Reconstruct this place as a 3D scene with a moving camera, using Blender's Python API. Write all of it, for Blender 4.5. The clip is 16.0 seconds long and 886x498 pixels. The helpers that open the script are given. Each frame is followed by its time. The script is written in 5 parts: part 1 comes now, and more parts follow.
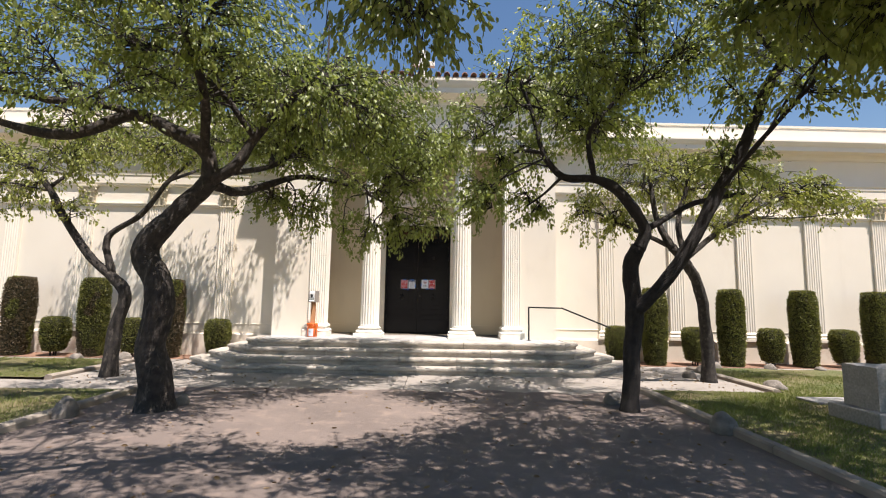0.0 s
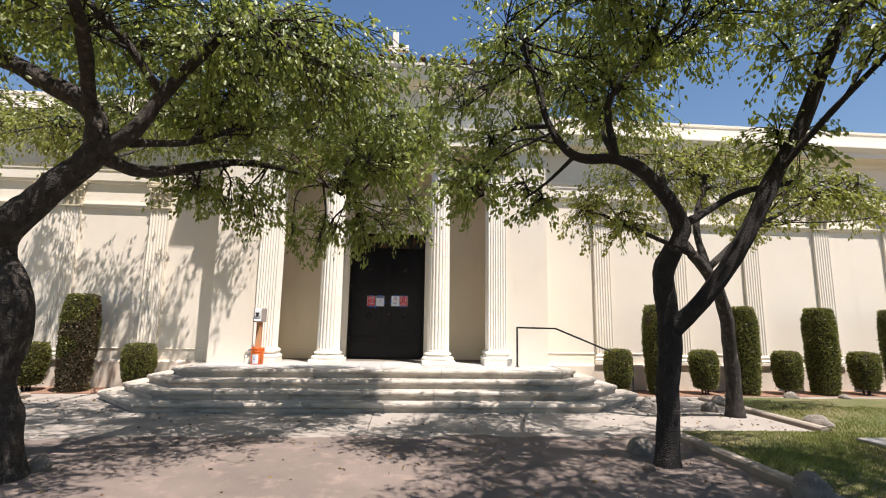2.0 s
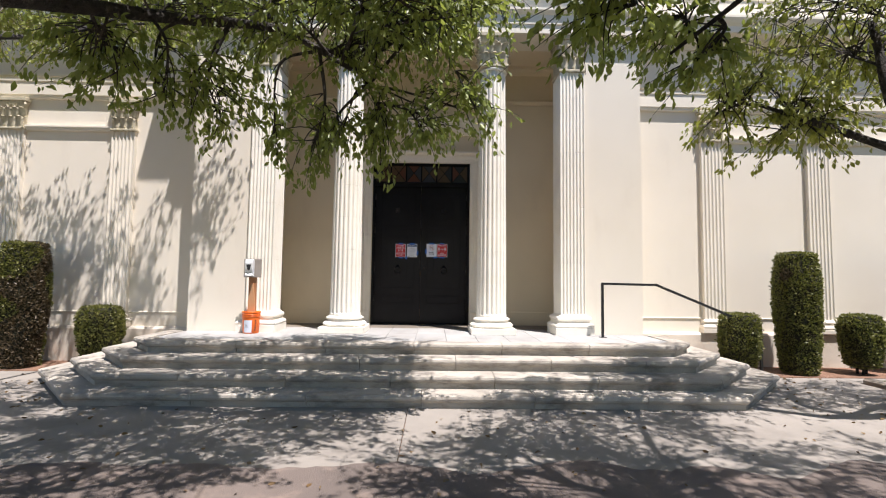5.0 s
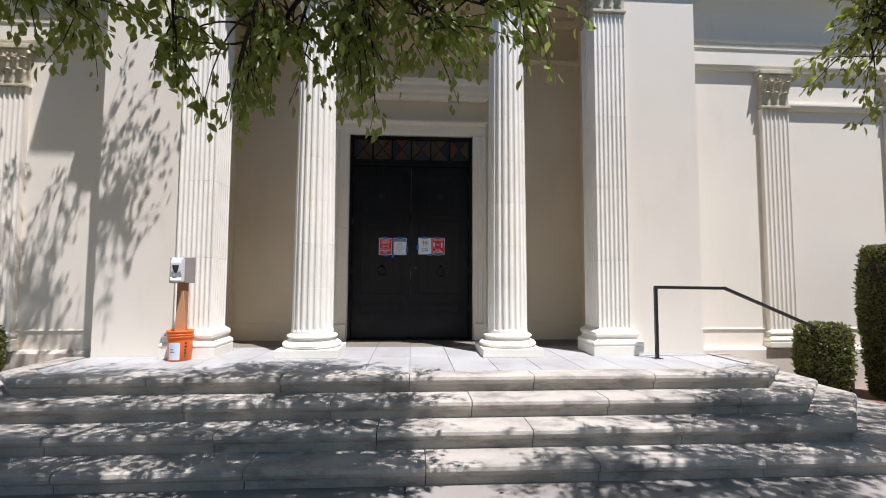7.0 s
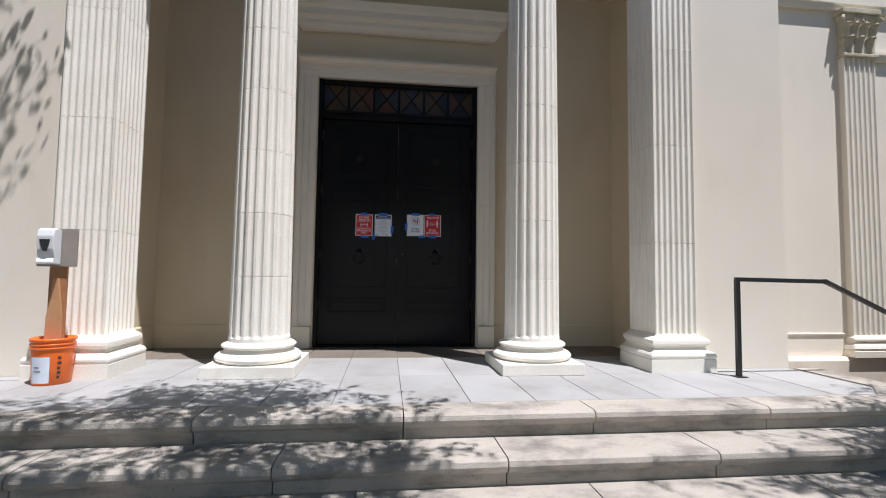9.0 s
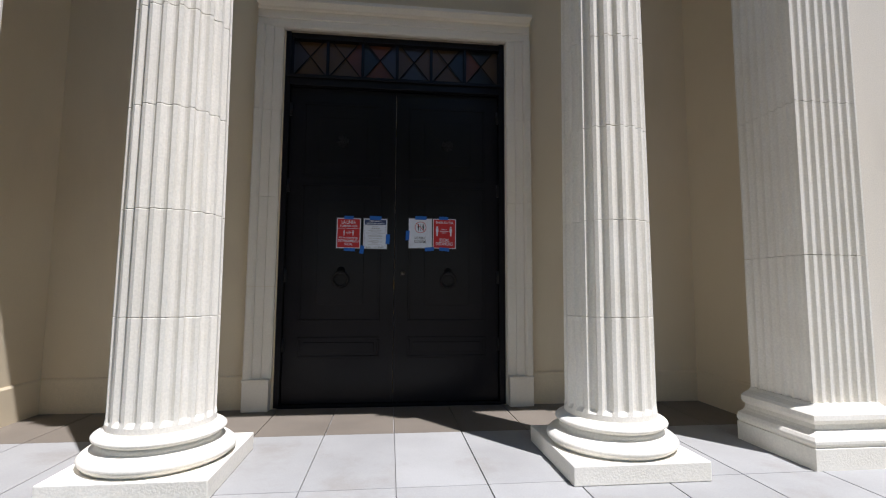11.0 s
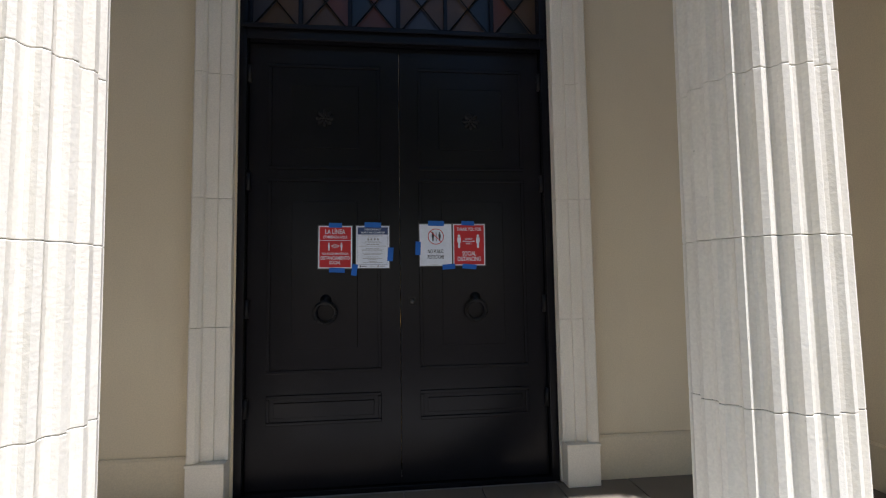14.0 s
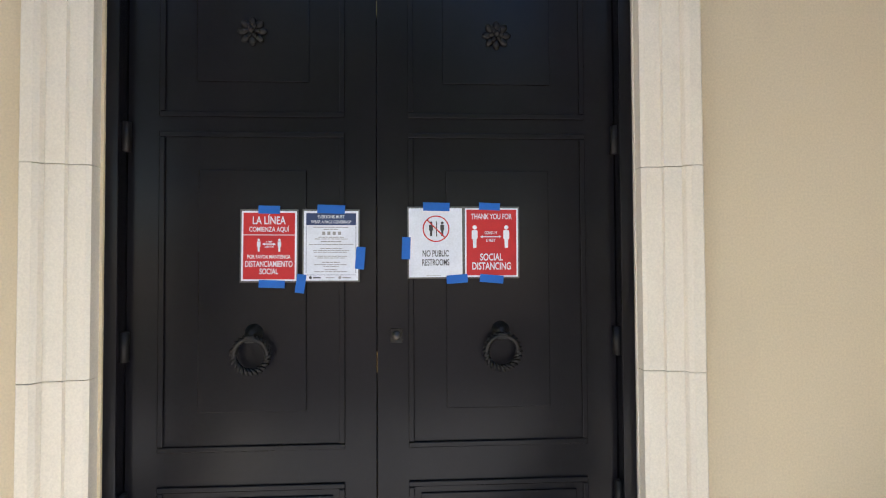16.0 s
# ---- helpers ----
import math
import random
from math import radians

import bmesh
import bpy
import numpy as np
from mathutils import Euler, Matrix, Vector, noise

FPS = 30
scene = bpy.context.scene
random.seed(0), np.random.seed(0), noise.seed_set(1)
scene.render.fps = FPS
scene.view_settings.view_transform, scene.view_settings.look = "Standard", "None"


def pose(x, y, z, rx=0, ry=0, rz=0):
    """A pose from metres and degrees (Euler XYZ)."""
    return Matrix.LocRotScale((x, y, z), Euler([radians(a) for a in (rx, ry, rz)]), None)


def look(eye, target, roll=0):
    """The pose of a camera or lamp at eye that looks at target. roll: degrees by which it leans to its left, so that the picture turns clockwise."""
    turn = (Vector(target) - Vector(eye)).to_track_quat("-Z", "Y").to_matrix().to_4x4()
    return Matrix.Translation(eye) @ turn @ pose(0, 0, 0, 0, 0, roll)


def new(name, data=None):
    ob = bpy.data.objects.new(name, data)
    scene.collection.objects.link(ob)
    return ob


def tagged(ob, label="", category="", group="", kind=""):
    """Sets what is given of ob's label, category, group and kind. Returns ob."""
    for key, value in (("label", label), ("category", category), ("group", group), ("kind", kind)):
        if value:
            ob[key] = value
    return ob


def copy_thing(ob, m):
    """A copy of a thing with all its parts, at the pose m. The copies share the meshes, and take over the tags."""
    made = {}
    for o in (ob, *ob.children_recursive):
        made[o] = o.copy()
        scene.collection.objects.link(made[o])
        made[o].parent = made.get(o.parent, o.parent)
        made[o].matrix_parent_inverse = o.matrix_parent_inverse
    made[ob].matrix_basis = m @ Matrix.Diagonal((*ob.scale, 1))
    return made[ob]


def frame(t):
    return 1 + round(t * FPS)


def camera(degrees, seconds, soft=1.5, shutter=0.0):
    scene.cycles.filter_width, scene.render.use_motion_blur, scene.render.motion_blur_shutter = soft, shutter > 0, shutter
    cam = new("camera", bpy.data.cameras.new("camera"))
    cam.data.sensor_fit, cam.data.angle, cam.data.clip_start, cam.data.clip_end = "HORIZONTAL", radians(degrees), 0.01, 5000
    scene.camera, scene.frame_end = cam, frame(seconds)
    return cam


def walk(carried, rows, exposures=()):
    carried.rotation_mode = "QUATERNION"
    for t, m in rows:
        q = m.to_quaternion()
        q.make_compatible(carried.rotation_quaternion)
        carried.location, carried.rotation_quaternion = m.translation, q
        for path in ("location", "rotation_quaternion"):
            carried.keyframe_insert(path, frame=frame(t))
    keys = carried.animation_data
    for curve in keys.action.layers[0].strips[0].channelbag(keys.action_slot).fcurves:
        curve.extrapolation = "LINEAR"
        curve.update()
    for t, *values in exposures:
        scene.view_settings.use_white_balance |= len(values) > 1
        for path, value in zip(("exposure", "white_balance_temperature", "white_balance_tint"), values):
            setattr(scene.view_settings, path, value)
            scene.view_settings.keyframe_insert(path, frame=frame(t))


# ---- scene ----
cam = camera(86.6, 16.0, soft=1.1)
METRES, EYE, TILT, LEAN, TURN = 12.8, 1.65, 0.0, 0.0, -0.9
ROWS = [
    (0.0, 0.0, 0.0, 0.0, -0.11, 6.15, -1.02),
    (0.5, 0.0061, 0.0302, -0.0042, -2.38, 6.61, -0.28),
    (1.0, 0.0031, 0.0675, -0.0072, -1.38, 7.41, -0.79),
    (1.5, -0.0006, 0.1056, -0.0071, -2.96, 8.87, -1.19),
    (2.0, -0.0043, 0.1464, -0.0041, -3.61, 8.77, -0.92),
    (2.5, -0.0173, 0.1832, -0.0059, -2.7, 7.64, -1.18),
    (3.0, -0.0177, 0.2202, -0.0078, -2.06, 5.88, 0.21),
    (3.5, -0.0203, 0.2587, -0.0097, -0.87, 4.89, -0.29),
    (6.0, -0.0365, 0.4502, -0.0089, -0.22, 3.57, -0.76),
    (6.5, -0.0457, 0.4868, -0.0077, -1.58, 3.69, -0.97),
    (7.0, -0.0473, 0.5306, -0.0066, -2.82, 3.79, -0.24),
    (7.5, -0.0568, 0.5673, -0.0098, -2.8, 3.65, -0.0),
    (8.0, -0.0543, 0.602, -0.0122, -4.86, 2.69, -0.05),
    (8.5, -0.0568, 0.6348, -0.0138, -4.38, 2.44, -0.52),
    (9.0, -0.0602, 0.6642, -0.0131, -5.85, 3.34, -0.74),
    (9.5, -0.0569, 0.7001, -0.012, -6.14, 4.3, -0.76),
    (10.0, -0.0616, 0.733, -0.0114, -5.31, 5.2, -0.42),
    (12.5, -0.0459, 0.8545, 0.0081, -5.8, 3.96, -0.26),
    (13.0, -0.0513, 0.8642, 0.0088, -3.88, 2.83, -0.19),
    (13.5, -0.0624, 0.8792, 0.0149, -2.89, 3.57, 0.08),
    (14.0, -0.0593, 0.8851, 0.0177, -5.26, 3.92, 0.83),
    (14.5, -0.0501, 0.9039, 0.0192, -6.83, 3.69, -0.05),
    (15.0, -0.0441, 0.9239, 0.0273, -4.2, 3.08, -0.12),
    (15.5, -0.0441, 0.9516, 0.0287, -1.13, 2.61, -0.04),
    (16.0, -0.0437, 0.9763, 0.0306, -1.83, 1.29, 0.31),
]
STOPS = [(0.0, 1.0, 6600, 17), (3.5, 0.98, 6600, 17), (5.8, 0.76, 6000, 17), (7.0, 0.63, 5850, 17), (8.0, 0.52, 5850, 16), (9.5, 0.38, 5850, 16), (12.5, 0.4, 5750, 15), (13.5, 0.58, 5750, 15), (14.5, 1.1, 6000, 16), (15.2, 1.5, 6000, 15), (16.0, 2.3, 6000, 14)]
walk(cam, [(t, pose(0, 0, EYE, TILT, LEAN, TURN) @ pose(METRES * x, METRES * y, METRES * z, 90 + pitch, roll, yaw)) for t, x, y, z, yaw, pitch, roll in ROWS], STOPS)

# ---- daylight ----
SUN = Vector((0.8, -1.0, 3.7)).normalized()
world = bpy.data.worlds.new("sky")
scene.world = world
world.use_nodes = True
wn = world.node_tree
sky = wn.nodes.new("ShaderNodeTexSky")
sky.sky_type, sky.sun_disc = "NISHITA", False
sky.sun_elevation = math.asin(SUN.z)
sky.sun_rotation = math.atan2(SUN.x, SUN.y)
sky.air_density, sky.dust_density, sky.ozone_density = 1.3, 0.0, 1.3
background = wn.nodes["Background"]
background.inputs["Strength"].default_value = 0.06
deep = wn.nodes.new("ShaderNodeHueSaturation")
deep.inputs["Saturation"].default_value = 1.15
wn.links.new(sky.outputs[0], deep.inputs["Color"])
wn.links.new(deep.outputs[0], background.inputs["Color"])
sun_data = bpy.data.lights.new("sun", "SUN")
sun_data.energy, sun_data.angle, sun_data.color = 5.0, radians(0.53), (1.0, 0.95, 0.87)
sun = new("sun", sun_data)
sun.matrix_world = look(SUN * 60, (0, 0, 0))


# ---- materials ----
def mat(name, a, b=None, rough=0.7, scale=6.0, fine=90.0, bump=0.15, metal=0.0, mix=0.5, vary=0.0, dist=0.02, spec=0.5):
    """Two colours mixed by coarse noise, fine grain in value and bump; vary: value change from piece to piece."""
    m = bpy.data.materials.new(name)
    m.use_nodes = True
    nt = m.node_tree
    bs = nt.nodes["Principled BSDF"]
    tc = nt.nodes.new("ShaderNodeTexCoord")
    geo = nt.nodes.new("ShaderNodeNewGeometry")
    big = nt.nodes.new("ShaderNodeTexNoise")
    big.inputs["Scale"].default_value, big.inputs["Detail"].default_value = scale, 6
    small = nt.nodes.new("ShaderNodeTexNoise")
    small.inputs["Scale"].default_value, small.inputs["Detail"].default_value = fine, 3
    nt.links.new(geo.outputs["Position"], big.inputs["Vector"])
    nt.links.new(geo.outputs["Position"], small.inputs["Vector"])
    ramp = nt.nodes.new("ShaderNodeMapRange")
    ramp.inputs["From Min"].default_value, ramp.inputs["From Max"].default_value = mix - 0.18, mix + 0.18
    nt.links.new(big.outputs["Fac"], ramp.inputs["Value"])
    mx = nt.nodes.new("ShaderNodeMix")
    mx.data_type = "RGBA"
    mx.inputs[6].default_value, mx.inputs[7].default_value = (*a, 1), (*(b or a), 1)
    nt.links.new(ramp.outputs[0], mx.inputs[0])
    hsv = nt.nodes.new("ShaderNodeHueSaturation")
    nt.links.new(mx.outputs[2], hsv.inputs["Color"])
    val = nt.nodes.new("ShaderNodeMapRange")
    val.inputs["To Min"].default_value, val.inputs["To Max"].default_value = 0.86, 1.14
    nt.links.new(small.outputs["Fac"], val.inputs["Value"])
    last = val.outputs[0]
    if vary:
        info = nt.nodes.new("ShaderNodeObjectInfo")
        v2 = nt.nodes.new("ShaderNodeMapRange")
        v2.inputs["To Min"].default_value, v2.inputs["To Max"].default_value = 1 - vary, 1 + vary
        nt.links.new(info.outputs["Random"], v2.inputs["Value"])
        mul = nt.nodes.new("ShaderNodeMath")
        mul.operation = "MULTIPLY"
        nt.links.new(last, mul.inputs[0])
        nt.links.new(v2.outputs[0], mul.inputs[1])
        last = mul.outputs[0]
    nt.links.new(last, hsv.inputs["Value"])
    nt.links.new(hsv.outputs[0], bs.inputs["Base Color"])
    bs.inputs["Roughness"].default_value, bs.inputs["Metallic"].default_value = rough, metal
    bs.inputs["Specular IOR Level"].default_value = spec
    if bump:
        bp = nt.nodes.new("ShaderNodeBump")
        bp.inputs["Strength"].default_value, bp.inputs["Distance"].default_value = bump, dist
        nt.links.new(small.outputs["Fac"], bp.inputs["Height"])
        nt.links.new(bp.outputs[0], bs.inputs["Normal"])
    return m


def add_stain(m, colour, scale, low, high, amount, axis_scale=(1, 1, 1)):
    """Irregular stains in a colour of their own over a material's colour."""
    nt = m.node_tree
    bs = nt.nodes["Principled BSDF"]
    src = bs.inputs["Base Color"].links[0].from_socket
    geo = nt.nodes.new("ShaderNodeNewGeometry")
    mp = nt.nodes.new("ShaderNodeMapping")
    mp.inputs["Scale"].default_value = axis_scale
    n = nt.nodes.new("ShaderNodeTexNoise")
    n.inputs["Scale"].default_value, n.inputs["Detail"].default_value = scale, 8
    n.inputs["Roughness"].default_value = 0.65
    nt.links.new(geo.outputs["Position"], mp.inputs["Vector"])
    nt.links.new(mp.outputs[0], n.inputs["Vector"])
    r = nt.nodes.new("ShaderNodeMapRange")
    r.inputs["From Min"].default_value, r.inputs["From Max"].default_value = low, high
    r.inputs["To Max"].default_value = amount
    nt.links.new(n.outputs["Fac"], r.inputs["Value"])
    mx = nt.nodes.new("ShaderNodeMix")
    mx.data_type = "RGBA"
    mx.inputs[7].default_value = (*colour, 1)
    nt.links.new(r.outputs[0], mx.inputs[0])
    nt.links.new(src, mx.inputs[6])
    nt.links.new(mx.outputs[2], bs.inputs["Base Color"])
    return m


def leaf_mat(name, a, b, through_colour):
    m = bpy.data.materials.new(name)
    m.use_nodes = True
    nt = m.node_tree
    bs = nt.nodes["Principled BSDF"]
    geo = nt.nodes.new("ShaderNodeNewGeometry")
    mx = nt.nodes.new("ShaderNodeMix")
    mx.data_type = "RGBA"
    mx.inputs[6].default_value, mx.inputs[7].default_value = (*a, 1), (*b, 1)
    nt.links.new(geo.outputs["Random Per Island"], mx.inputs[0])
    nt.links.new(mx.outputs[2], bs.inputs["Base Color"])
    bs.inputs["Roughness"].default_value = 0.45
    tr = nt.nodes.new("ShaderNodeBsdfTranslucent")
    tr.inputs["Color"].default_value = (*through_colour, 1)
    ms = nt.nodes.new("ShaderNodeMixShader")
    ms.inputs[0].default_value = 0.31
    nt.links.new(bs.outputs[0], ms.inputs[1])
    nt.links.new(tr.outputs[0], ms.inputs[2])
    nt.links.new(ms.outputs[0], nt.nodes["Material Output"].inputs["Surface"])
    return m


def plain(name, colour, rough=0.5, metal=0.0):
    return mat(name, colour, tuple(c * 0.9 for c in colour), rough, 9, 160, 0.03, metal, dist=0.004)


STUCCO = mat("painted_stucco", (0.80, 0.735, 0.625), (0.76, 0.695, 0.585), 0.85, 0.9, 120, 0.1, dist=0.006)
add_stain(STUCCO, (0.60, 0.52, 0.42), 1.3, 0.56, 0.8, 0.4, (1, 1, 0.35))
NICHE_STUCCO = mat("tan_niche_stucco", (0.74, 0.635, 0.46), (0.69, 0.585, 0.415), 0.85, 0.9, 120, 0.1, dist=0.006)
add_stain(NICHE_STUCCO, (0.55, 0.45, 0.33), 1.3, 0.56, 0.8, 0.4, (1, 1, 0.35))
PLINTH_PAINT = mat("stained_plinth_paint", (0.73, 0.66, 0.56), (0.66, 0.575, 0.475), 0.85, 1.6, 110, 0.3, dist=0.006)
add_stain(PLINTH_PAINT, (0.45, 0.25, 0.17), 2.1, 0.52, 0.70, 0.5, (1, 1, 0.8))
TERRACOTTA_WHITE = mat("cast_stone_painted", (0.86, 0.82, 0.735), (0.81, 0.765, 0.67), 0.7, 3, 85, 0.24, vary=0.03, dist=0.007)
add_stain(TERRACOTTA_WHITE, (0.42, 0.37, 0.30), 60, 0.68, 0.75, 0.6)
TRIM_PAINT = mat("trim_paint", (0.80, 0.74, 0.635), (0.76, 0.70, 0.595), 0.65, 2.5, 120, 0.15, dist=0.004)
ORNAMENT = mat("weathered_ornament", (0.58, 0.52, 0.39), (0.42, 0.375, 0.27), 0.8, 14, 120, 0.3, dist=0.006)
STEP_STONE = mat("step_cast_stone", (0.49, 0.444, 0.38), (0.40, 0.36, 0.308), 0.85, 2.4, 190, 0.9, vary=0.08, dist=0.008)
add_stain(STEP_STONE, (0.09, 0.08, 0.07), 2.6, 0.49, 0.70, 0.75, (0.8, 1, 2.2))
add_stain(STEP_STONE, (0.09, 0.08, 0.07), 45, 0.60, 0.72, 0.5)
PAVING = mat("porch_paving", (0.37, 0.365, 0.355), (0.32, 0.315, 0.305), 0.75, 2, 140, 0.2, vary=0.06, dist=0.004)
add_stain(PAVING, (0.22, 0.19, 0.155), 1.7, 0.52, 0.72, 0.55)
# tan paving with the weaker light inside the niche darkened into its colour
PAVING_SHADED = mat("shaded_tan_porch_paving", (0.205, 0.175, 0.14), (0.165, 0.14, 0.112), 0.6, 2, 140, 0.2, vary=0.06, dist=0.004)
CONCRETE = mat("walk_concrete", (0.29, 0.262, 0.23), (0.235, 0.212, 0.185), 0.9, 1.3, 160, 0.5, dist=0.006)
add_stain(CONCRETE, (0.14, 0.12, 0.105), 1.9, 0.52, 0.72, 0.5)
ASPHALT = mat("worn_asphalt", (0.195, 0.155, 0.133), (0.13, 0.105, 0.092), 0.92, 0.8, 130, 1.0, dist=0.012)
add_stain(ASPHALT, (0.31, 0.235, 0.19), 3.5, 0.52, 0.68, 0.55)
add_stain(ASPHALT, (0.085, 0.072, 0.066), 0.7, 0.55, 0.75, 0.5)
KERB = mat("kerb_concrete", (0.30, 0.26, 0.21), (0.21, 0.18, 0.15), 0.9, 3, 140, 0.6, vary=0.08, dist=0.008)
SOIL = mat("red_soil", (0.27, 0.15, 0.095), (0.18, 0.10, 0.065), 0.95, 4, 90, 1.0, dist=0.02)
TURF = mat("turf_soil", (0.085, 0.105, 0.030), (0.17, 0.135, 0.065), 0.95, 0.9, 60, 1.0, dist=0.03)
BARK = mat("dark_bark", (0.030, 0.024, 0.021), (0.013, 0.011, 0.010), 0.9, 11, 60, 1.0, dist=0.05)
add_stain(BARK, (0.09, 0.074, 0.06), 16, 0.60, 0.72, 0.35, (1, 1, 0.35))
BARK_PALE = mat("grey_bark", (0.060, 0.049, 0.041), (0.020, 0.017, 0.015), 0.9, 11, 60, 1.0, dist=0.05)
add_stain(BARK_PALE, (0.24, 0.205, 0.165), 15, 0.55, 0.68, 0.6, (1, 1, 0.35))
LEAF = leaf_mat("tree_leaf", (0.078, 0.108, 0.026), (0.225, 0.265, 0.070), (0.46, 0.54, 0.10))
LEAF_LIME = leaf_mat("pale_tree_leaf", (0.13, 0.155, 0.035), (0.28, 0.295, 0.075), (0.50, 0.54, 0.09))
HEDGE = leaf_mat("hedge_leaf", (0.055, 0.064, 0.016), (0.235, 0.225, 0.060), (0.20, 0.22, 0.04))
HEDGE_DRY = leaf_mat("dry_hedge_leaf", (0.10, 0.075, 0.045), (0.15, 0.11, 0.06), (0.12, 0.09, 0.04))
# near-black colour stands for the shade between the hedge leaves
HEDGE_CORE = mat("hedge_inner_shade", (0.035, 0.035, 0.016), (0.02, 0.018, 0.01), 0.95, 12, 50, 1.0, dist=0.05)
GRASS = leaf_mat("grass_blade", (0.095, 0.145, 0.028), (0.26, 0.265, 0.075), (0.22, 0.29, 0.05))
DOOR_PAINT = mat("black_door_paint", (0.006, 0.006, 0.0085), (0.009, 0.0085, 0.011), 0.26, 3, 70, 0.08, dist=0.003, spec=0.19)
IRON = mat("black_iron", (0.014, 0.014, 0.015), (0.022, 0.02, 0.019), 0.45, 20, 120, 0.25, 0.6, dist=0.003)
RAIL_PAINT = plain("black_rail_paint", (0.012, 0.012, 0.012), 0.4)
# yellow metal that stands for warm light in the door seam
GAP_LIGHT = plain("gap_light_yellow", (0.6, 0.4, 0.14), 0.3, 1.0)
ROOF_TILE = mat("clay_roof_tile", (0.30, 0.15, 0.10), (0.18, 0.10, 0.075), 0.85, 8, 100, 0.5, vary=0.2, dist=0.01)
ROOFING = mat("flat_roofing", (0.35, 0.33, 0.30), (0.28, 0.27, 0.25), 0.9)
GRANITE = mat("grey_granite", (0.30, 0.295, 0.28), (0.20, 0.195, 0.185), 0.6, 30, 220, 0.4, dist=0.004)
ROCK = mat("field_rock", (0.27, 0.24, 0.205), (0.15, 0.13, 0.11), 0.9, 7, 60, 0.9, dist=0.03)
ORANGE = plain("orange_plastic", (0.90, 0.17, 0.015), 0.35)
WHITE_PLASTIC = plain("white_plastic", (0.80, 0.81, 0.82), 0.25)
GREY_BOARD = plain("grey_board", (0.33, 0.29, 0.255), 0.55)
WOOD = mat("plywood", (0.40, 0.19, 0.085), (0.33, 0.15, 0.065), 0.65, 5, 80, 0.2, dist=0.004)
# white paper, blued in its colour for the sky reflected by the laminate
PAPER = plain("sky_tinted_paper", (0.74, 0.78, 0.88), 0.25)
RED_PRINT = plain("red_print", (0.52, 0.013, 0.018), 0.45)
NAVY_PRINT = plain("navy_print", (0.02, 0.045, 0.14), 0.35)
BLACK_PRINT = plain("black_print", (0.03, 0.03, 0.035), 0.4)
GREY_PRINT = plain("grey_print", (0.28, 0.28, 0.29), 0.4)
TAPE = plain("blue_tape", (0.006, 0.12, 0.50), 0.6)
LAMINATE = plain("laminate_edge", (0.10, 0.10, 0.105), 0.15)
LATTICE = mat("dull_lattice_paint", (0.010, 0.010, 0.010), (0.014, 0.013, 0.012), 0.8, 20, 120, 0.1, dist=0.003, spec=0.1)
GLASS_COLOURS = [plain("amber_glass", (0.075, 0.036, 0.008), 0.35), plain("orange_glass", (0.10, 0.025, 0.005), 0.35), plain("lilac_glass", (0.030, 0.027, 0.036), 0.3), plain("smoke_glass", (0.008, 0.008, 0.007), 0.3)]


# ---- building helpers ----
def part(name, bm, material, parent=None, label="", smooth=False):
    me = bpy.data.meshes.new(name)
    bmesh.ops.recalc_face_normals(bm, faces=bm.faces)
    bm.to_mesh(me)
    bm.free()
    me.materials.append(material)
    if smooth:
        me.polygons.foreach_set("use_smooth", [True] * len(me.polygons))
    ob = new(name, me)
    if parent is not None:
        ob.parent = parent
    if label:
        ob["label"] = label
    return ob


def share(name, me, parent, m):
    ob = new(name, me)
    ob.parent = parent
    ob.matrix_basis = m
    return ob


def thing(name, label, category, group="", kind="", at=(0, 0, 0)):
    ob = new(name)
    ob.location = at
    ob.empty_display_size = 0.1
    return tagged(ob, label, category, group, kind)


def add_box(bm, x0, x1, y0, y1, z0, z1, bevel=0.0):
    vs = [bm.verts.new((x, y, z)) for x in (x0, x1) for y in (y0, y1) for z in (z0, z1)]
    fs = [bm.faces.new([vs[i] for i in q]) for q in ((0, 1, 3, 2), (4, 6, 7, 5), (0, 4, 5, 1), (2, 3, 7, 6), (0, 2, 6, 4), (1, 5, 7, 3))]
    if bevel:
        bmesh.ops.bevel(bm, geom=list({e for f in fs for e in f.edges}), offset=bevel, segments=2, affect="EDGES", profile=0.5)


def box(x0, x1, y0, y1, z0, z1, bevel=0.0):
    bm = bmesh.new()
    add_box(bm, x0, x1, y0, y1, z0, z1, bevel)
    return bm


def offsets(path):
    """For each point of a plan path, the vector that moves it one metre outward (to the right of the way)."""
    ns = []
    for (ax, ay), (bx, by) in zip(path, path[1:]):
        l = math.hypot(bx - ax, by - ay)
        ns.append(Vector(((by - ay) / l, -(bx - ax) / l)))
    out = [ns[0]]
    for a, b in zip(ns, ns[1:]):
        out.append((a + b) / (1 + a.dot(b)))
    return out + [ns[-1]]


def sweep(profile, path, bm=None):
    """A solid of the closed profile (outward, z) carried along a plan path with mitred corners."""
    bm = bm or bmesh.new()
    rings = []
    for (x, y), o in zip(path, offsets(path)):
        rings.append([bm.verts.new((x + o.x * d, y + o.y * d, z)) for d, z in profile])
    n = len(profile)
    for a, b in zip(rings, rings[1:]):
        for i in range(n):
            bm.faces.new((a[i], a[(i + 1) % n], b[(i + 1) % n], b[i]))
    bm.faces.new(rings[0])
    bm.faces.new(rings[-1][::-1])
    return bm


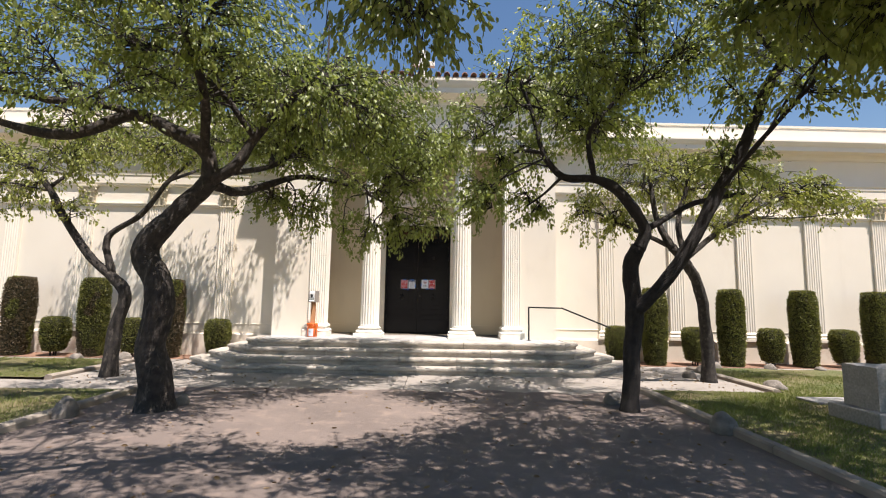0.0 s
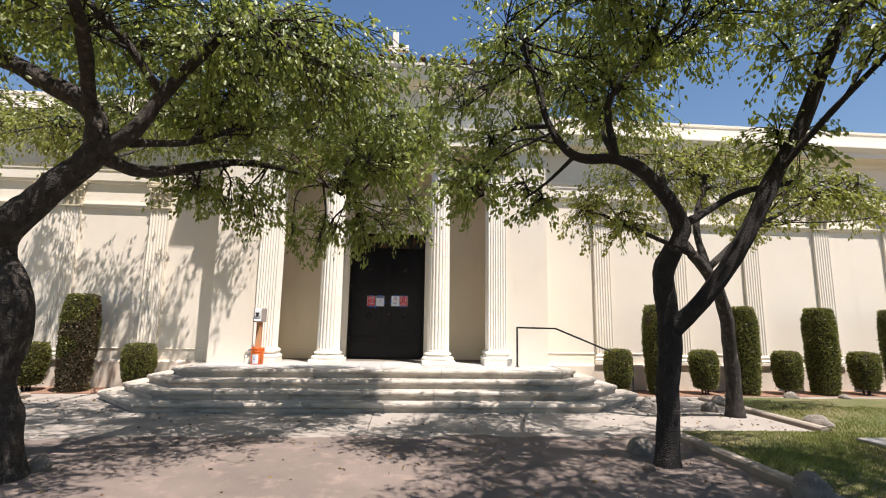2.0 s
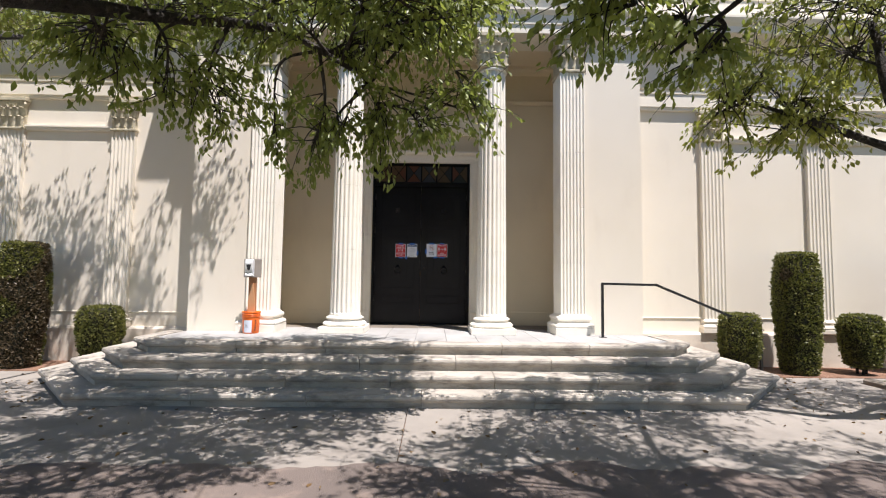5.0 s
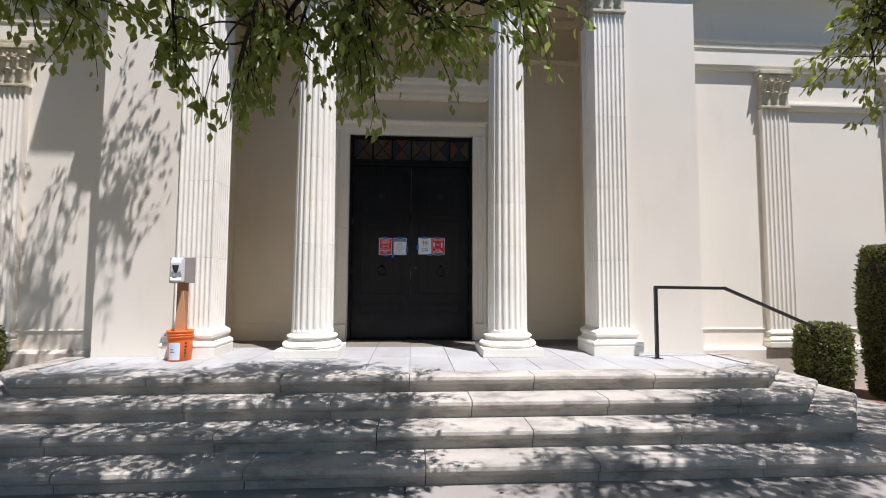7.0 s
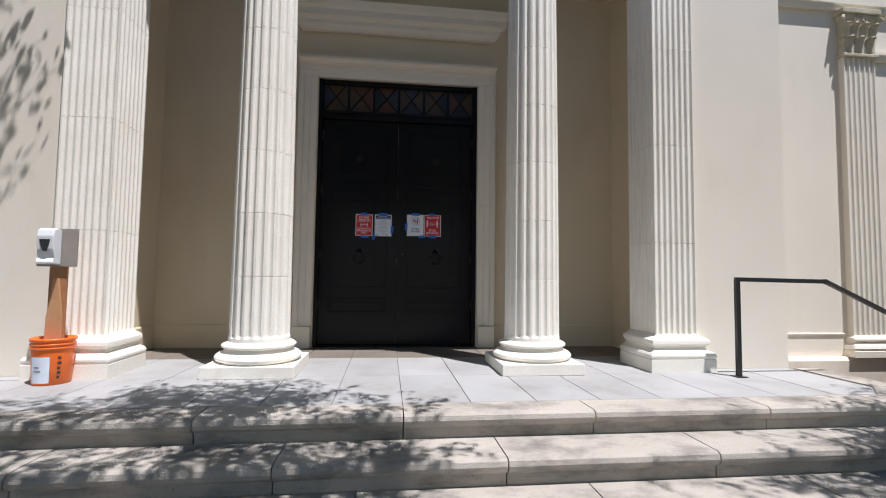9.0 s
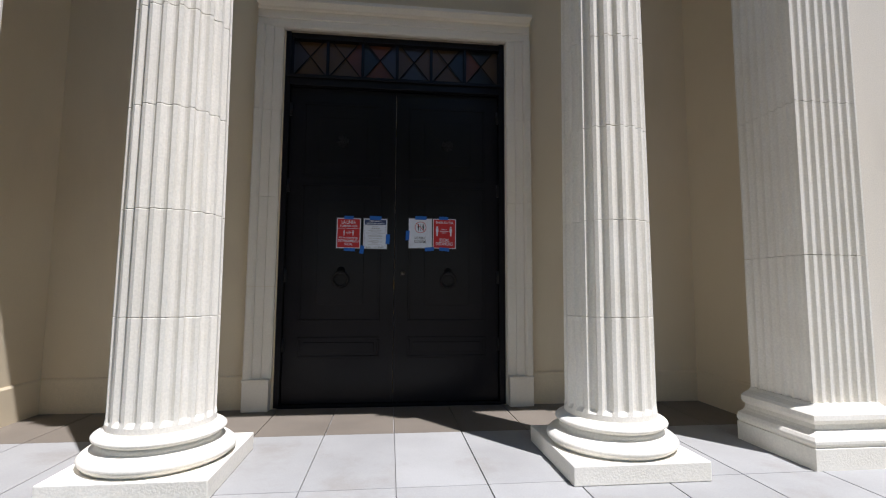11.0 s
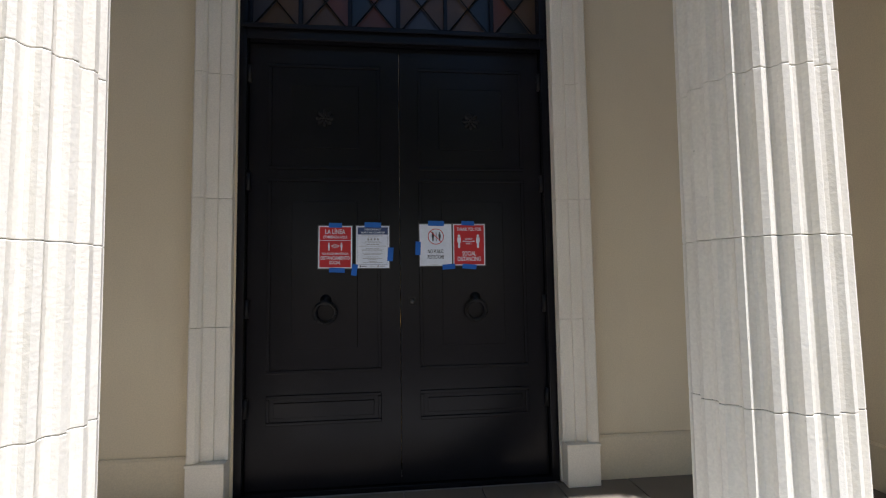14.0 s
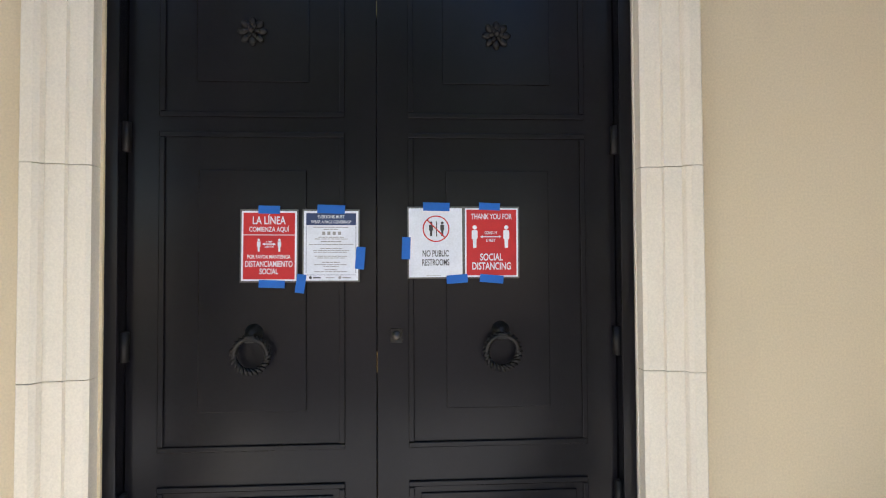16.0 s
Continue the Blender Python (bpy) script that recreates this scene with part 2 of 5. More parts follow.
def extrude_poly(pts, z0, z1, bm=None):
    bm = bm or bmesh.new()
    lo = [bm.verts.new((x, y, z0)) for x, y in pts]
    hi = [bm.verts.new((x, y, z1)) for x, y in pts]
    n = len(pts)
    for i in range(n):
        bm.faces.new((lo[i], lo[(i + 1) % n], hi[(i + 1) % n], hi[i]))
    bm.faces.new(lo[::-1])
    bm.faces.new(hi)
    return bm


def lathe(profile, cx, cy, seg=40, bm=None):
    bm = bm or bmesh.new()
    rings = [[bm.verts.new((cx + r * math.cos(a), cy + r * math.sin(a), z)) for a in (2 * math.pi * i / seg for i in range(seg))] for r, z in profile]
    for a, b in zip(rings, rings[1:]):
        for i in range(seg):
            bm.faces.new((a[i], a[(i + 1) % seg], b[(i + 1) % seg], b[i]))
    bm.faces.new(rings[0][::-1])
    bm.faces.new(rings[-1])
    return bm


def smooth_path(pts, steps=5):
    """Catmull-Rom through the points (any dimension)."""
    p = [np.array(q, float) for q in pts]
    p = [2 * p[0] - p[1], *p, 2 * p[-1] - p[-2]]
    out = []
    for a, b, c, d in zip(p, p[1:], p[2:], p[3:]):
        for k in range(steps):
            t = k / steps
            out.append(0.5 * (2 * b + (c - a) * t + (2 * a - 5 * b + 4 * c - d) * t * t + (3 * b - a - 3 * c + d) * t ** 3))
    return out + [p[-2]]


def tube(pts, seg=8, rough=0.0, bm=None):
    """A tube through points (x, y, z, radius)."""
    bm = bm or bmesh.new()
    rings, side = [], Vector((1, 0.3, 0))
    for i, q in enumerate(pts):
        c = Vector(q[:3])
        d = (Vector(pts[min(i + 1, len(pts) - 1)][:3]) - Vector(pts[max(i - 1, 0)][:3])).normalized()
        u = (side - d * side.dot(d)).normalized()
        side, v = u, d.cross(u)
        ring = []
        for k in range(seg):
            a = 2 * math.pi * k / seg
            w = u * math.cos(a) + v * math.sin(a)
            r = q[3]
            if rough:
                r *= 1 + rough * noise.noise((c + w * q[3]) * 3.1) + 0.5 * rough * noise.noise((c + w * q[3]) * Vector((14, 14, 5)))
            ring.append(bm.verts.new(c + w * r))
        rings.append(ring)
    for a, b in zip(rings, rings[1:]):
        for k in range(seg):
            bm.faces.new((a[k], a[(k + 1) % seg], b[(k + 1) % seg], b[k]))
    bm.faces.new(rings[0][::-1])
    bm.faces.new(rings[-1])
    return bm


# ---- ground ----
CX = -0.52          # the middle axis of the portico
PORCH = 0.63        # porch floor above the path
WALL_Y = 13.45      # face of the wings
FRONT_Y = 12.75     # face of the portico block
HALF = 3.81         # half the portico's width
NICHE = 2.75        # half the niche's width
BACK_Y = 14.25      # back wall of the niche

ground = part("ground", box(-400, 400, -400, 13.1, -0.35, -0.03), SOIL)
tagged(ground, "bare reddish soil reaching far past the lawns", "ground", kind="structure")


def slab(name, x0, x1, y0, y1, z1, material, label, category):
    return tagged(part(name, box(x0, x1, y0, y1, z1 - 0.12, z1), material), label, category, kind="structure")


edge = [(3.8 - 8.8 * i / 120, 8.75 + 0.35 * noise.noise(Vector((i * 0.09, 0, 0))) + 0.08 * noise.noise(Vector((i * 0.6, 4, 0)))) for i in range(121)]
tagged(part("path", extrude_poly([(-5.0, -40), (3.8, -40), *edge], -0.12, 0.0085), ASPHALT), "worn pinkish grey asphalt path with dusty patches", "path", kind="structure")
slab("pavement_apron_left", -7.3, -0.545, 8.3, 12.46, 0.004, CONCRETE, "light worn concrete apron before the steps", "pavement")
slab("pavement_apron_right", -0.535, 6.35, 8.3, 12.46, 0.004, CONCRETE, "light worn concrete apron before the steps", "pavement")
slab("pavement_right", 6.35, 22.0, 12.1, 12.45, 0.004, CONCRETE, "narrow light concrete walk along the planting bed", "pavement")
slab("pavement_left", -22.0, -7.3, 12.1, 12.45, 0.004, CONCRETE, "narrow light concrete walk along the planting bed", "pavement")
slab("pavement_cross", -22.0, -7.3, 8.45, 9.3, 0.002, CONCRETE, "light concrete cross walk between the lawns", "pavement")
slab("soil_bed_right", 4.56, 22.0, 12.45, 13.4, 0.014, SOIL, "reddish bare soil bed under clipped shrubs", "soil bed")
slab("soil_bed_left", -22.0, -5.6, 12.45, 13.4, 0.014, SOIL, "reddish bare soil bed under clipped shrubs", "soil bed")


def mound(name, x0, x1, y0, y1, label):
    """A lawn with a slightly uneven surface."""
    bm = bmesh.new()
    nx, ny = max(2, int((x1 - x0) / 0.35)), max(2, int((y1 - y0) / 0.35))
    grid = [[bm.verts.new((x0 + (x1 - x0) * i / nx, y0 + (y1 - y0) * j / ny, 0.03 + 0.03 * noise.noise(Vector((i * 0.3, j * 0.3, x0))))) for j in range(ny + 1)] for i in range(nx + 1)]
    for i in range(nx):
        for j in range(ny):
            bm.faces.new((grid[i][j], grid[i + 1][j], grid[i + 1][j + 1], grid[i][j + 1]))
    return tagged(part(name, bm, TURF, smooth=True), label, "lawn", kind="structure")


mound("lawn_right", 3.98, 22, -12, 8.95, "sparse green lawn with dry patches beside the path")
mound("lawn_right_back", 6.62, 22, 8.95, 12.1, "sparse green lawn before the wing")
mound("lawn_left", -22, -5.17, -12, 8.3, "patchy green and brown lawn beside the path")
mound("lawn_left_back", -22, -7.55, 9.4, 12.1, "patchy lawn strip before the wing")


def kerb(name, path, height=0.11):
    root = thing(name, "low rounded concrete kerb edging the lawn", "kerb", kind="structure")
    prof = [(-0.075, -0.1), (-0.075, height - 0.03), (-0.05, height - 0.005), (0.04, height), (0.07, height - 0.025), (0.085, -0.1)]
    for a, b in zip(path, path[1:]):
        n = max(1, round(math.dist(a, b) / 1.8))
        for i in range(n):
            p, q = Vector(a).lerp(Vector(b), (i + 0.004) / n), Vector(a).lerp(Vector(b), (i + 0.996) / n)
            part("kerb_stone", sweep(prof, [tuple(p), tuple(q)]), KERB, root)


kerb("kerb_right", [(3.87, -12.0), (3.87, 8.85)])
kerb("kerb_right_back", [(6.5, 9.0), (6.5, 12.1)], 0.08)
kerb("kerb_left", [(-5.06, 8.35), (-5.06, -12.0)])
kerb("kerb_left_back", [(-7.42, 12.1), (-7.42, 9.4)], 0.08)

# ---- steps and porch ----
RISER = PORCH / 4
steps = thing("steps", "four worn cast-stone steps with rounded nosings and chamfered ends", "steps", kind="structure")
for k in range(4):
    f = 10.45 + 0.335 * k                       # the front of this step
    w = 4.05 - 0.115 * k                        # half width of its front
    c = 1.43 - 0.335 * k                        # reach of its chamfered end
    c = max(c, 0.36)
    top = RISER * (k + 1)
    deep = 0.27 if k == 3 else 0.62
    nose = [(-deep, top), (-0.03, top), (-0.008, top - 0.012), (0.0, top - 0.04), (-0.006, top - 0.066), (-0.03, top - 0.085), (-0.045, top - 0.09), (-0.045, top - RISER - 0.03), (-deep, top - RISER - 0.03)]
    path = [(CX - w - c, 13.3), (CX - w - c, f + c), (CX - w, f), (CX + w, f), (CX + w + c, f + c), (CX + w + c, 13.3)]
    if k == 0:
        path = [(CX - w - c, 12.44), *path[1:5], (CX + w + c, 12.44)]
    if k == 3:
        path = [(CX - w - c, FRONT_Y), *path[1:5], (CX + w + c, FRONT_Y)]
    offs = offsets(path)
    for i in range(5):
        a, b = Vector(path[i]), Vector(path[i + 1])
        n = 6 if i == 2 else 1
        shift = (0.1, -0.2, 0.45, 0.0)[k] if i == 2 else 0
        cuts = [0.0] + [(j + shift) / n for j in range(1, n)] + [1.0]
        for j, (s, e) in enumerate(zip(cuts, cuts[1:])):
            bm = bmesh.new()
            gap = 0.004
            ring = []
            d = (b - a).normalized()
            for u, o0, sg in ((s, offs[i] if j == 0 else None, 1), (e, offs[i + 1] if j == n - 1 else None, -1)):
                p = a.lerp(b, u) + d * gap * sg
                o = o0 if o0 is not None else Vector((d.y, -d.x))
                ring.append([bm.verts.new((p.x + o.x * q, p.y + o.y * q, z)) for q, z in nose])
            m = len(nose)
            for q in range(m):
                bm.faces.new((ring[0][q], ring[0][(q + 1) % m], ring[1][(q + 1) % m], ring[1][q]))
            bm.faces.new(ring[0])
            bm.faces.new(ring[1][::-1])
            part("step_stone", bm, STEP_STONE, steps)
core = part("step_core", extrude_poly([(CX - 5.0, 13.3), (CX - 5.0, 12.3), (CX - 3.9, 11.2), (CX + 3.9, 11.2), (CX + 5.0, 12.3), (CX + 5.0, 13.3)], -0.05, 0.12), STEP_STONE, steps)
part("step_core", extrude_poly([(CX - 4.2, 13.3), (CX - 4.2, 12.5), (CX - 3.4, 11.75), (CX + 3.4, 11.75), (CX + 4.2, 12.5), (CX + 4.2, 13.3)], 0.122, 0.44), STEP_STONE, steps)

porch = thing("porch_floor", "pale grey stone slabs with dark joints", "floor", kind="structure")
part("bedding", extrude_poly([(CX - 3.98, 12.74), (CX - 3.98, 11.95), (CX - 3.62, 11.65), (CX + 3.62, 11.65), (CX + 3.98, 11.95), (CX + 3.98, 12.74), (CX + 2.74, 12.745), (CX + 2.74, 14.24), (CX + 0.97, 14.245), (CX + 0.97, 14.6), (CX - 0.97, 14.6), (CX - 0.97, 14.245), (CX - 2.74, 14.24), (CX - 2.74, 12.745)], 0.442, PORCH - 0.012), PAVING, porch)
sw, sl = 0.465, 0.98
slab_me = {}
row_y = [11.73, 12.6, 13.5, 14.24]
for r in range(3):
    y0, y1 = row_y[r], row_y[r + 1]
    bm = box(-sw / 2 + 0.003, sw / 2 - 0.003, 0.003, y1 - y0 - 0.003, -0.03, 0, 0.003)
    me = None
    for i in range(-9, 9):
        x = CX + (i + 0.5) * sw
        if abs(x - CX) + sw / 2 > (3.3 if r == 0 else 2.9):
            continue
        if me is None:
            # the back row takes the paving whose colour holds the niche's shade
            ob = part("slab", bm, PAVING if r < 2 else PAVING_SHADED, porch)
            ob.matrix_basis = pose(x, y0, PORCH)
            me = ob.data
        else:
            share("slab", me, porch, pose(x, y0, PORCH))

for s in (-1, 1):
    part("slab", extrude_poly([(CX + s * a, b) for a, b in ((2.80, 12.742), (2.80, 12.606), (3.26, 12.606), (3.26, 11.735), (3.59, 11.729), (3.792, 11.931), (3.792, 12.746))], PORCH - 0.03, PORCH), PAVING, porch)

# ---- walls ----
def wall(name, bm, label, material=None):
    return tagged(part(name, bm, material or STUCCO), label, "wall", kind="structure")


CORN_TOP = 7.74
for s, nm in ((-1, "left"), (1, "right")):
    a, b = sorted((CX + s * NICHE, CX + s * HALF))
    wall("wall_portico_" + nm, box(a, b, FRONT_Y, 14.6, -0.1, 5.80), "cream painted stucco wall of the portico block")
    a, b = sorted((CX + s * (HALF - 0.02), CX + s * 21))
    wall("wall_wing_" + nm, box(a, b, WALL_Y, 13.95, -0.1, 6.45), "cream painted stucco wing wall with faint stains")
    # plinth and base moulding of the wing
    a, b = (CX + HALF, CX + 21) if s > 0 else (CX - 21, CX - HALF)
    prof = [(-0.05, -0.1), (-0.05, 0.62), (0.06, 0.62), (0.09, 0.58), (0.09, -0.1)]
    tagged(part("trim_plinth_" + nm, sweep(prof, [(a, WALL_Y), (b, WALL_Y)]), PLINTH_PAINT), "cream plinth stained reddish by splashed soil", "plinth", kind="structure")
    prof = [(-0.05, 0.855), (-0.05, 0.885), (0.010, 0.885), (0.016, 0.875), (0.010, 0.86), (0.004, 0.855)]
    tagged(part("trim_base_" + nm, sweep(prof, [(a, WALL_Y), (b, WALL_Y)]), TRIM_PAINT), "thin cream base moulding", "trim", kind="structure")
    # architrave of the wing
    prof = [(-0.05, 4.745), (0.045, 4.745), (0.055, 4.77), (0.055, 4.80), (0.075, 4.815), (0.075, 5.05), (0.09, 5.06), (0.09, 5.10), (0.075, 5.11), (0.075, 5.14), (0.10, 5.15), (0.105, 5.19), (-0.05, 5.22)]
    tagged(part("trim_architrave_" + nm, sweep(prof, [(a, WALL_Y), (b, WALL_Y)]), TRIM_PAINT), "cream stepped architrave moulding", "trim", kind="structure")
    # cornice and parapet of the wing
    prof = [(-0.4, 5.95), (0.04, 5.95), (0.06, 6.03), (0.13, 6.1), (0.36, 6.13), (0.36, 6.25), (0.40, 6.3), (0.44, 6.38), (0.44, 6.42), (0.10, 6.46), (0.10, 6.9), (0.12, 6.91), (0.12, 6.97), (-0.4, 6.97)]
    tagged(part("trim_cornice_" + nm, sweep(prof, [(a, WALL_Y), (b, WALL_Y)]), TRIM_PAINT), "cream projecting cornice with plain parapet", "cornice", kind="structure")
    tagged(part("roof_wing_" + nm, box(a, b, 13.8, 24, 6.4, 6.5), ROOFING), "flat grey roofing behind the parapet", "roof", kind="structure")

# back wall of the niche, with the doorway
DW, DT = 0.985, 3.88
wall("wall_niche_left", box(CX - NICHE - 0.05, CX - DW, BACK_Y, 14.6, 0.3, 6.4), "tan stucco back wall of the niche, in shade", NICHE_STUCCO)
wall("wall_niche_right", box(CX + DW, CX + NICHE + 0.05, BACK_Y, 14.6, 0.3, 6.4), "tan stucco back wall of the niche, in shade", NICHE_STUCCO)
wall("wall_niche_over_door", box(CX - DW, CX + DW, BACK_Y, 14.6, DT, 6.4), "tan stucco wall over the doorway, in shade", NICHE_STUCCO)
wall("wall_inner", box(CX - 2, CX + 2, 16.4, 16.6, 0, 6), "dark inner wall behind the doors")
prof = [(-0.02, PORCH - 0.05), (-0.02, 0.90), (0.012, 0.90), (0.02, 0.885), (0.02, PORCH - 0.05)]
for s in (-1, 1):
    pth = [(CX - NICHE, 13.25), (CX - NICHE, BACK_Y), (CX - 1.21, BACK_Y)] if s < 0 else [(CX + 1.21, BACK_Y), (CX + NICHE, BACK_Y), (CX + NICHE, 13.25)]
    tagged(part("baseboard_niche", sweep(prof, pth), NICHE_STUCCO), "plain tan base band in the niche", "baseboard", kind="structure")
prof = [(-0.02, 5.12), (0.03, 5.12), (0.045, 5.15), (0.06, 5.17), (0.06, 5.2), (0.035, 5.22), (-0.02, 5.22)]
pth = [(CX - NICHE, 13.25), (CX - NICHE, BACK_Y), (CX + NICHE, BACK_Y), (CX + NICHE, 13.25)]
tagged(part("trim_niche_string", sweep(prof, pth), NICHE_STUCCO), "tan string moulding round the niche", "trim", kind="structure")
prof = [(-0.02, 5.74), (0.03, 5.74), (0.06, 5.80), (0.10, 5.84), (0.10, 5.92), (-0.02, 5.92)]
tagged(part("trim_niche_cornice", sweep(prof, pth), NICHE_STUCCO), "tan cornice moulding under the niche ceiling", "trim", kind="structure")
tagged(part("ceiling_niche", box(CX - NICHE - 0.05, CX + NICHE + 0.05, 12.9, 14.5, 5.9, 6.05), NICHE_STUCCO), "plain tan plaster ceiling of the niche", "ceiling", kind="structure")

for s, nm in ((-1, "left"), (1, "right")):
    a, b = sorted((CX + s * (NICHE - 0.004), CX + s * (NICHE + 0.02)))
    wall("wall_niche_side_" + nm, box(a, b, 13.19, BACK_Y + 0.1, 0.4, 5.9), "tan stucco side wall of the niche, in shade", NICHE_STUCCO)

# entablature of the portico, with its cornice returning along the sides
prof = [(-0.55, 5.78), (0.09, 5.78), (0.09, 5.93), (0.11, 5.935), (0.11, 6.1), (0.13, 6.11), (0.165, 6.16), (0.165, 6.2), (0.0, 6.22), (0.0, 7.14), (0.03, 7.16), (0.07, 7.24), (0.36, 7.30), (0.36, 7.44), (0.40, 7.5), (0.45, 7.62), (0.45, 7.68), (-0.55, 7.74)]
pth = [(CX - HALF, 15.5), (CX - HALF, FRONT_Y - 0.03), (CX + HALF, FRONT_Y - 0.03), (CX + HALF, 15.5)]
tagged(part("trim_entablature", sweep(prof, pth), TRIM_PAINT), "cream portico entablature with plain frieze and deep cornice", "entablature", kind="structure")
wall("wall_portico_back", box(CX - HALF, CX + HALF, 15.3, 15.6, 5.0, 7.7), "cream upper wall behind the portico")
# tiled roof
roof = thing("roof_portico", "low roof of weathered clay barrel tiles", "roof", kind="structure")
part("roof_deck", extrude_poly([(CX - HALF - 0.4, 12.35), (CX + HALF + 0.4, 12.35), (CX + HALF + 0.4, 15.6), (CX - HALF - 0.4, 15.6)], 7.69, 7.75), ROOFING, roof)
bm = bmesh.new()
seg = 8
for z0, z1, y0, y1 in ((0.0, 0.02, 0, 0.55),):
    outer, inner = [], []
    for yy, zz in ((0.0, 0.0), (0.55, 0.10)):
        outer.append([bm.verts.new((0.085 * math.cos(math.pi * i / seg), yy, zz + 0.085 * math.sin(math.pi * i / seg))) for i in range(seg + 1)])
        inner.append([bm.verts.new((0.065 * math.cos(math.pi * i / seg), yy, zz + 0.065 * math.sin(math.pi * i / seg))) for i in range(seg + 1)])
    for i in range(seg):
        bm.faces.new((outer[0][i], outer[0][i + 1], outer[1][i + 1], outer[1][i]))
        bm.faces.new((inner[0][i], inner[1][i], inner[1][i + 1], inner[0][i + 1]))
        bm.faces.new((outer[0][i], inner[0][i], inner[0][i + 1], outer[0][i + 1]))
tile = None
for i in range(-17, 18):
    for row in range(3):
        m = pose(CX + 0.245 * i, 12.24 + 0.47 * row, 7.755 + 0.085 * row)
        if tile is None:
            tile = part("roof_tile", bm, ROOF_TILE, roof, smooth=True)
            tile.matrix_basis = m
        else:
            share("roof_tile", tile.data, roof, m)
cross = thing("roof_cross", "cream stone cross standing on the roof edge", "cross", at=(CX + 0.06, 12.75, 7.64))
part("upright", box(-0.075, 0.075, -0.07, 0.07, 0.0, 1.06, 0.012), TERRACOTTA_WHITE, cross)
part("crossbar", box(-0.33, 0.33, -0.066, 0.066, 0.58, 0.73, 0.012), TERRACOTTA_WHITE, cross)
part("foot", box(-0.16, 0.16, -0.14, 0.14, -0.05, 0.16, 0.015), TERRACOTTA_WHITE, cross)


# ---- columns, antae and pilasters ----
def flute_line(width, n, depth, ridge=0.22):
    """Points (along, inward) over a fluted face of that width."""
    pitch = width / (n + ridge)
    pts = []
    for i in range(n):
        a = pitch * ridge + pitch * i
        b = pitch * (i + 1)
        for k in range(6):
            t = k / 5
            pts.append((a + (b - a) * t, depth * math.sin(math.pi * t) ** 0.7))
    return [(0.0, 0.0), *pts, (width, 0.0)]


def leaf_shape(h, w, curl):
    """An acanthus leaf: a ribbed tongue that bends over at the top."""
    bm = bmesh.new()
    rows = []
    for i in range(8):
        t = i / 7
        y = -curl * (t ** 2.5)
        z = h * (t if t < 0.8 else 0.8 + (t - 0.8) * 0.3 - (t - 0.8) ** 2 * 3.0)
        half = w * 0.5 * (0.75 + 0.35 * math.sin(t * 2.6)) * (1 if t < 0.85 else 0.7)
        half *= 1 + 0.14 * (i % 2)
        rows.append([(-half, y + 0.012), (-half * 0.5, y - 0.006), (0, y - 0.018), (half * 0.5, y - 0.006), (half, y + 0.012), z])
    f = [[bm.verts.new((x, y, r[5])) for x, y in r[:5]] for r in rows]
    bk = [[bm.verts.new((x * 0.9, y + 0.022, r[5] - 0.01)) for x, y in r[:5]] for r in rows]
    for i in range(7):
        for k in range(4):
            bm.faces.new((f[i][k], f[i][k + 1], f[i + 1][k + 1], f[i + 1][k]))
            bm.faces.new((bk[i][k], bk[i + 1][k], bk[i + 1][k + 1], bk[i][k + 1]))
        bm.faces.new((f[i][0], f[i + 1][0], bk[i + 1][0], bk[i][0]))
        bm.faces.new((f[i][4], bk[i][4], bk[i + 1][4], f[i + 1][4]))
    bm.faces.new(f[7] + bk[7][::-1])
    bm.faces.new(f[0][::-1] + bk[0])
    return bm


def volute(bm, c, axis, r, depth):
    """A small scroll: a tube wound in on itself."""
    pts = []
    for i in range(22):
        a = i / 21 * 4.2 * math.pi * 0.75
        q = r * (1 - 0.8 * i / 21)
        pts.append((c[0] + axis[0] * q * math.cos(a), c[1] + axis[1] * q * math.cos(a), c[2] + q * math.sin(a), depth * (1 - 0.4 * i / 21)))
    tube(pts, 6, bm=bm)


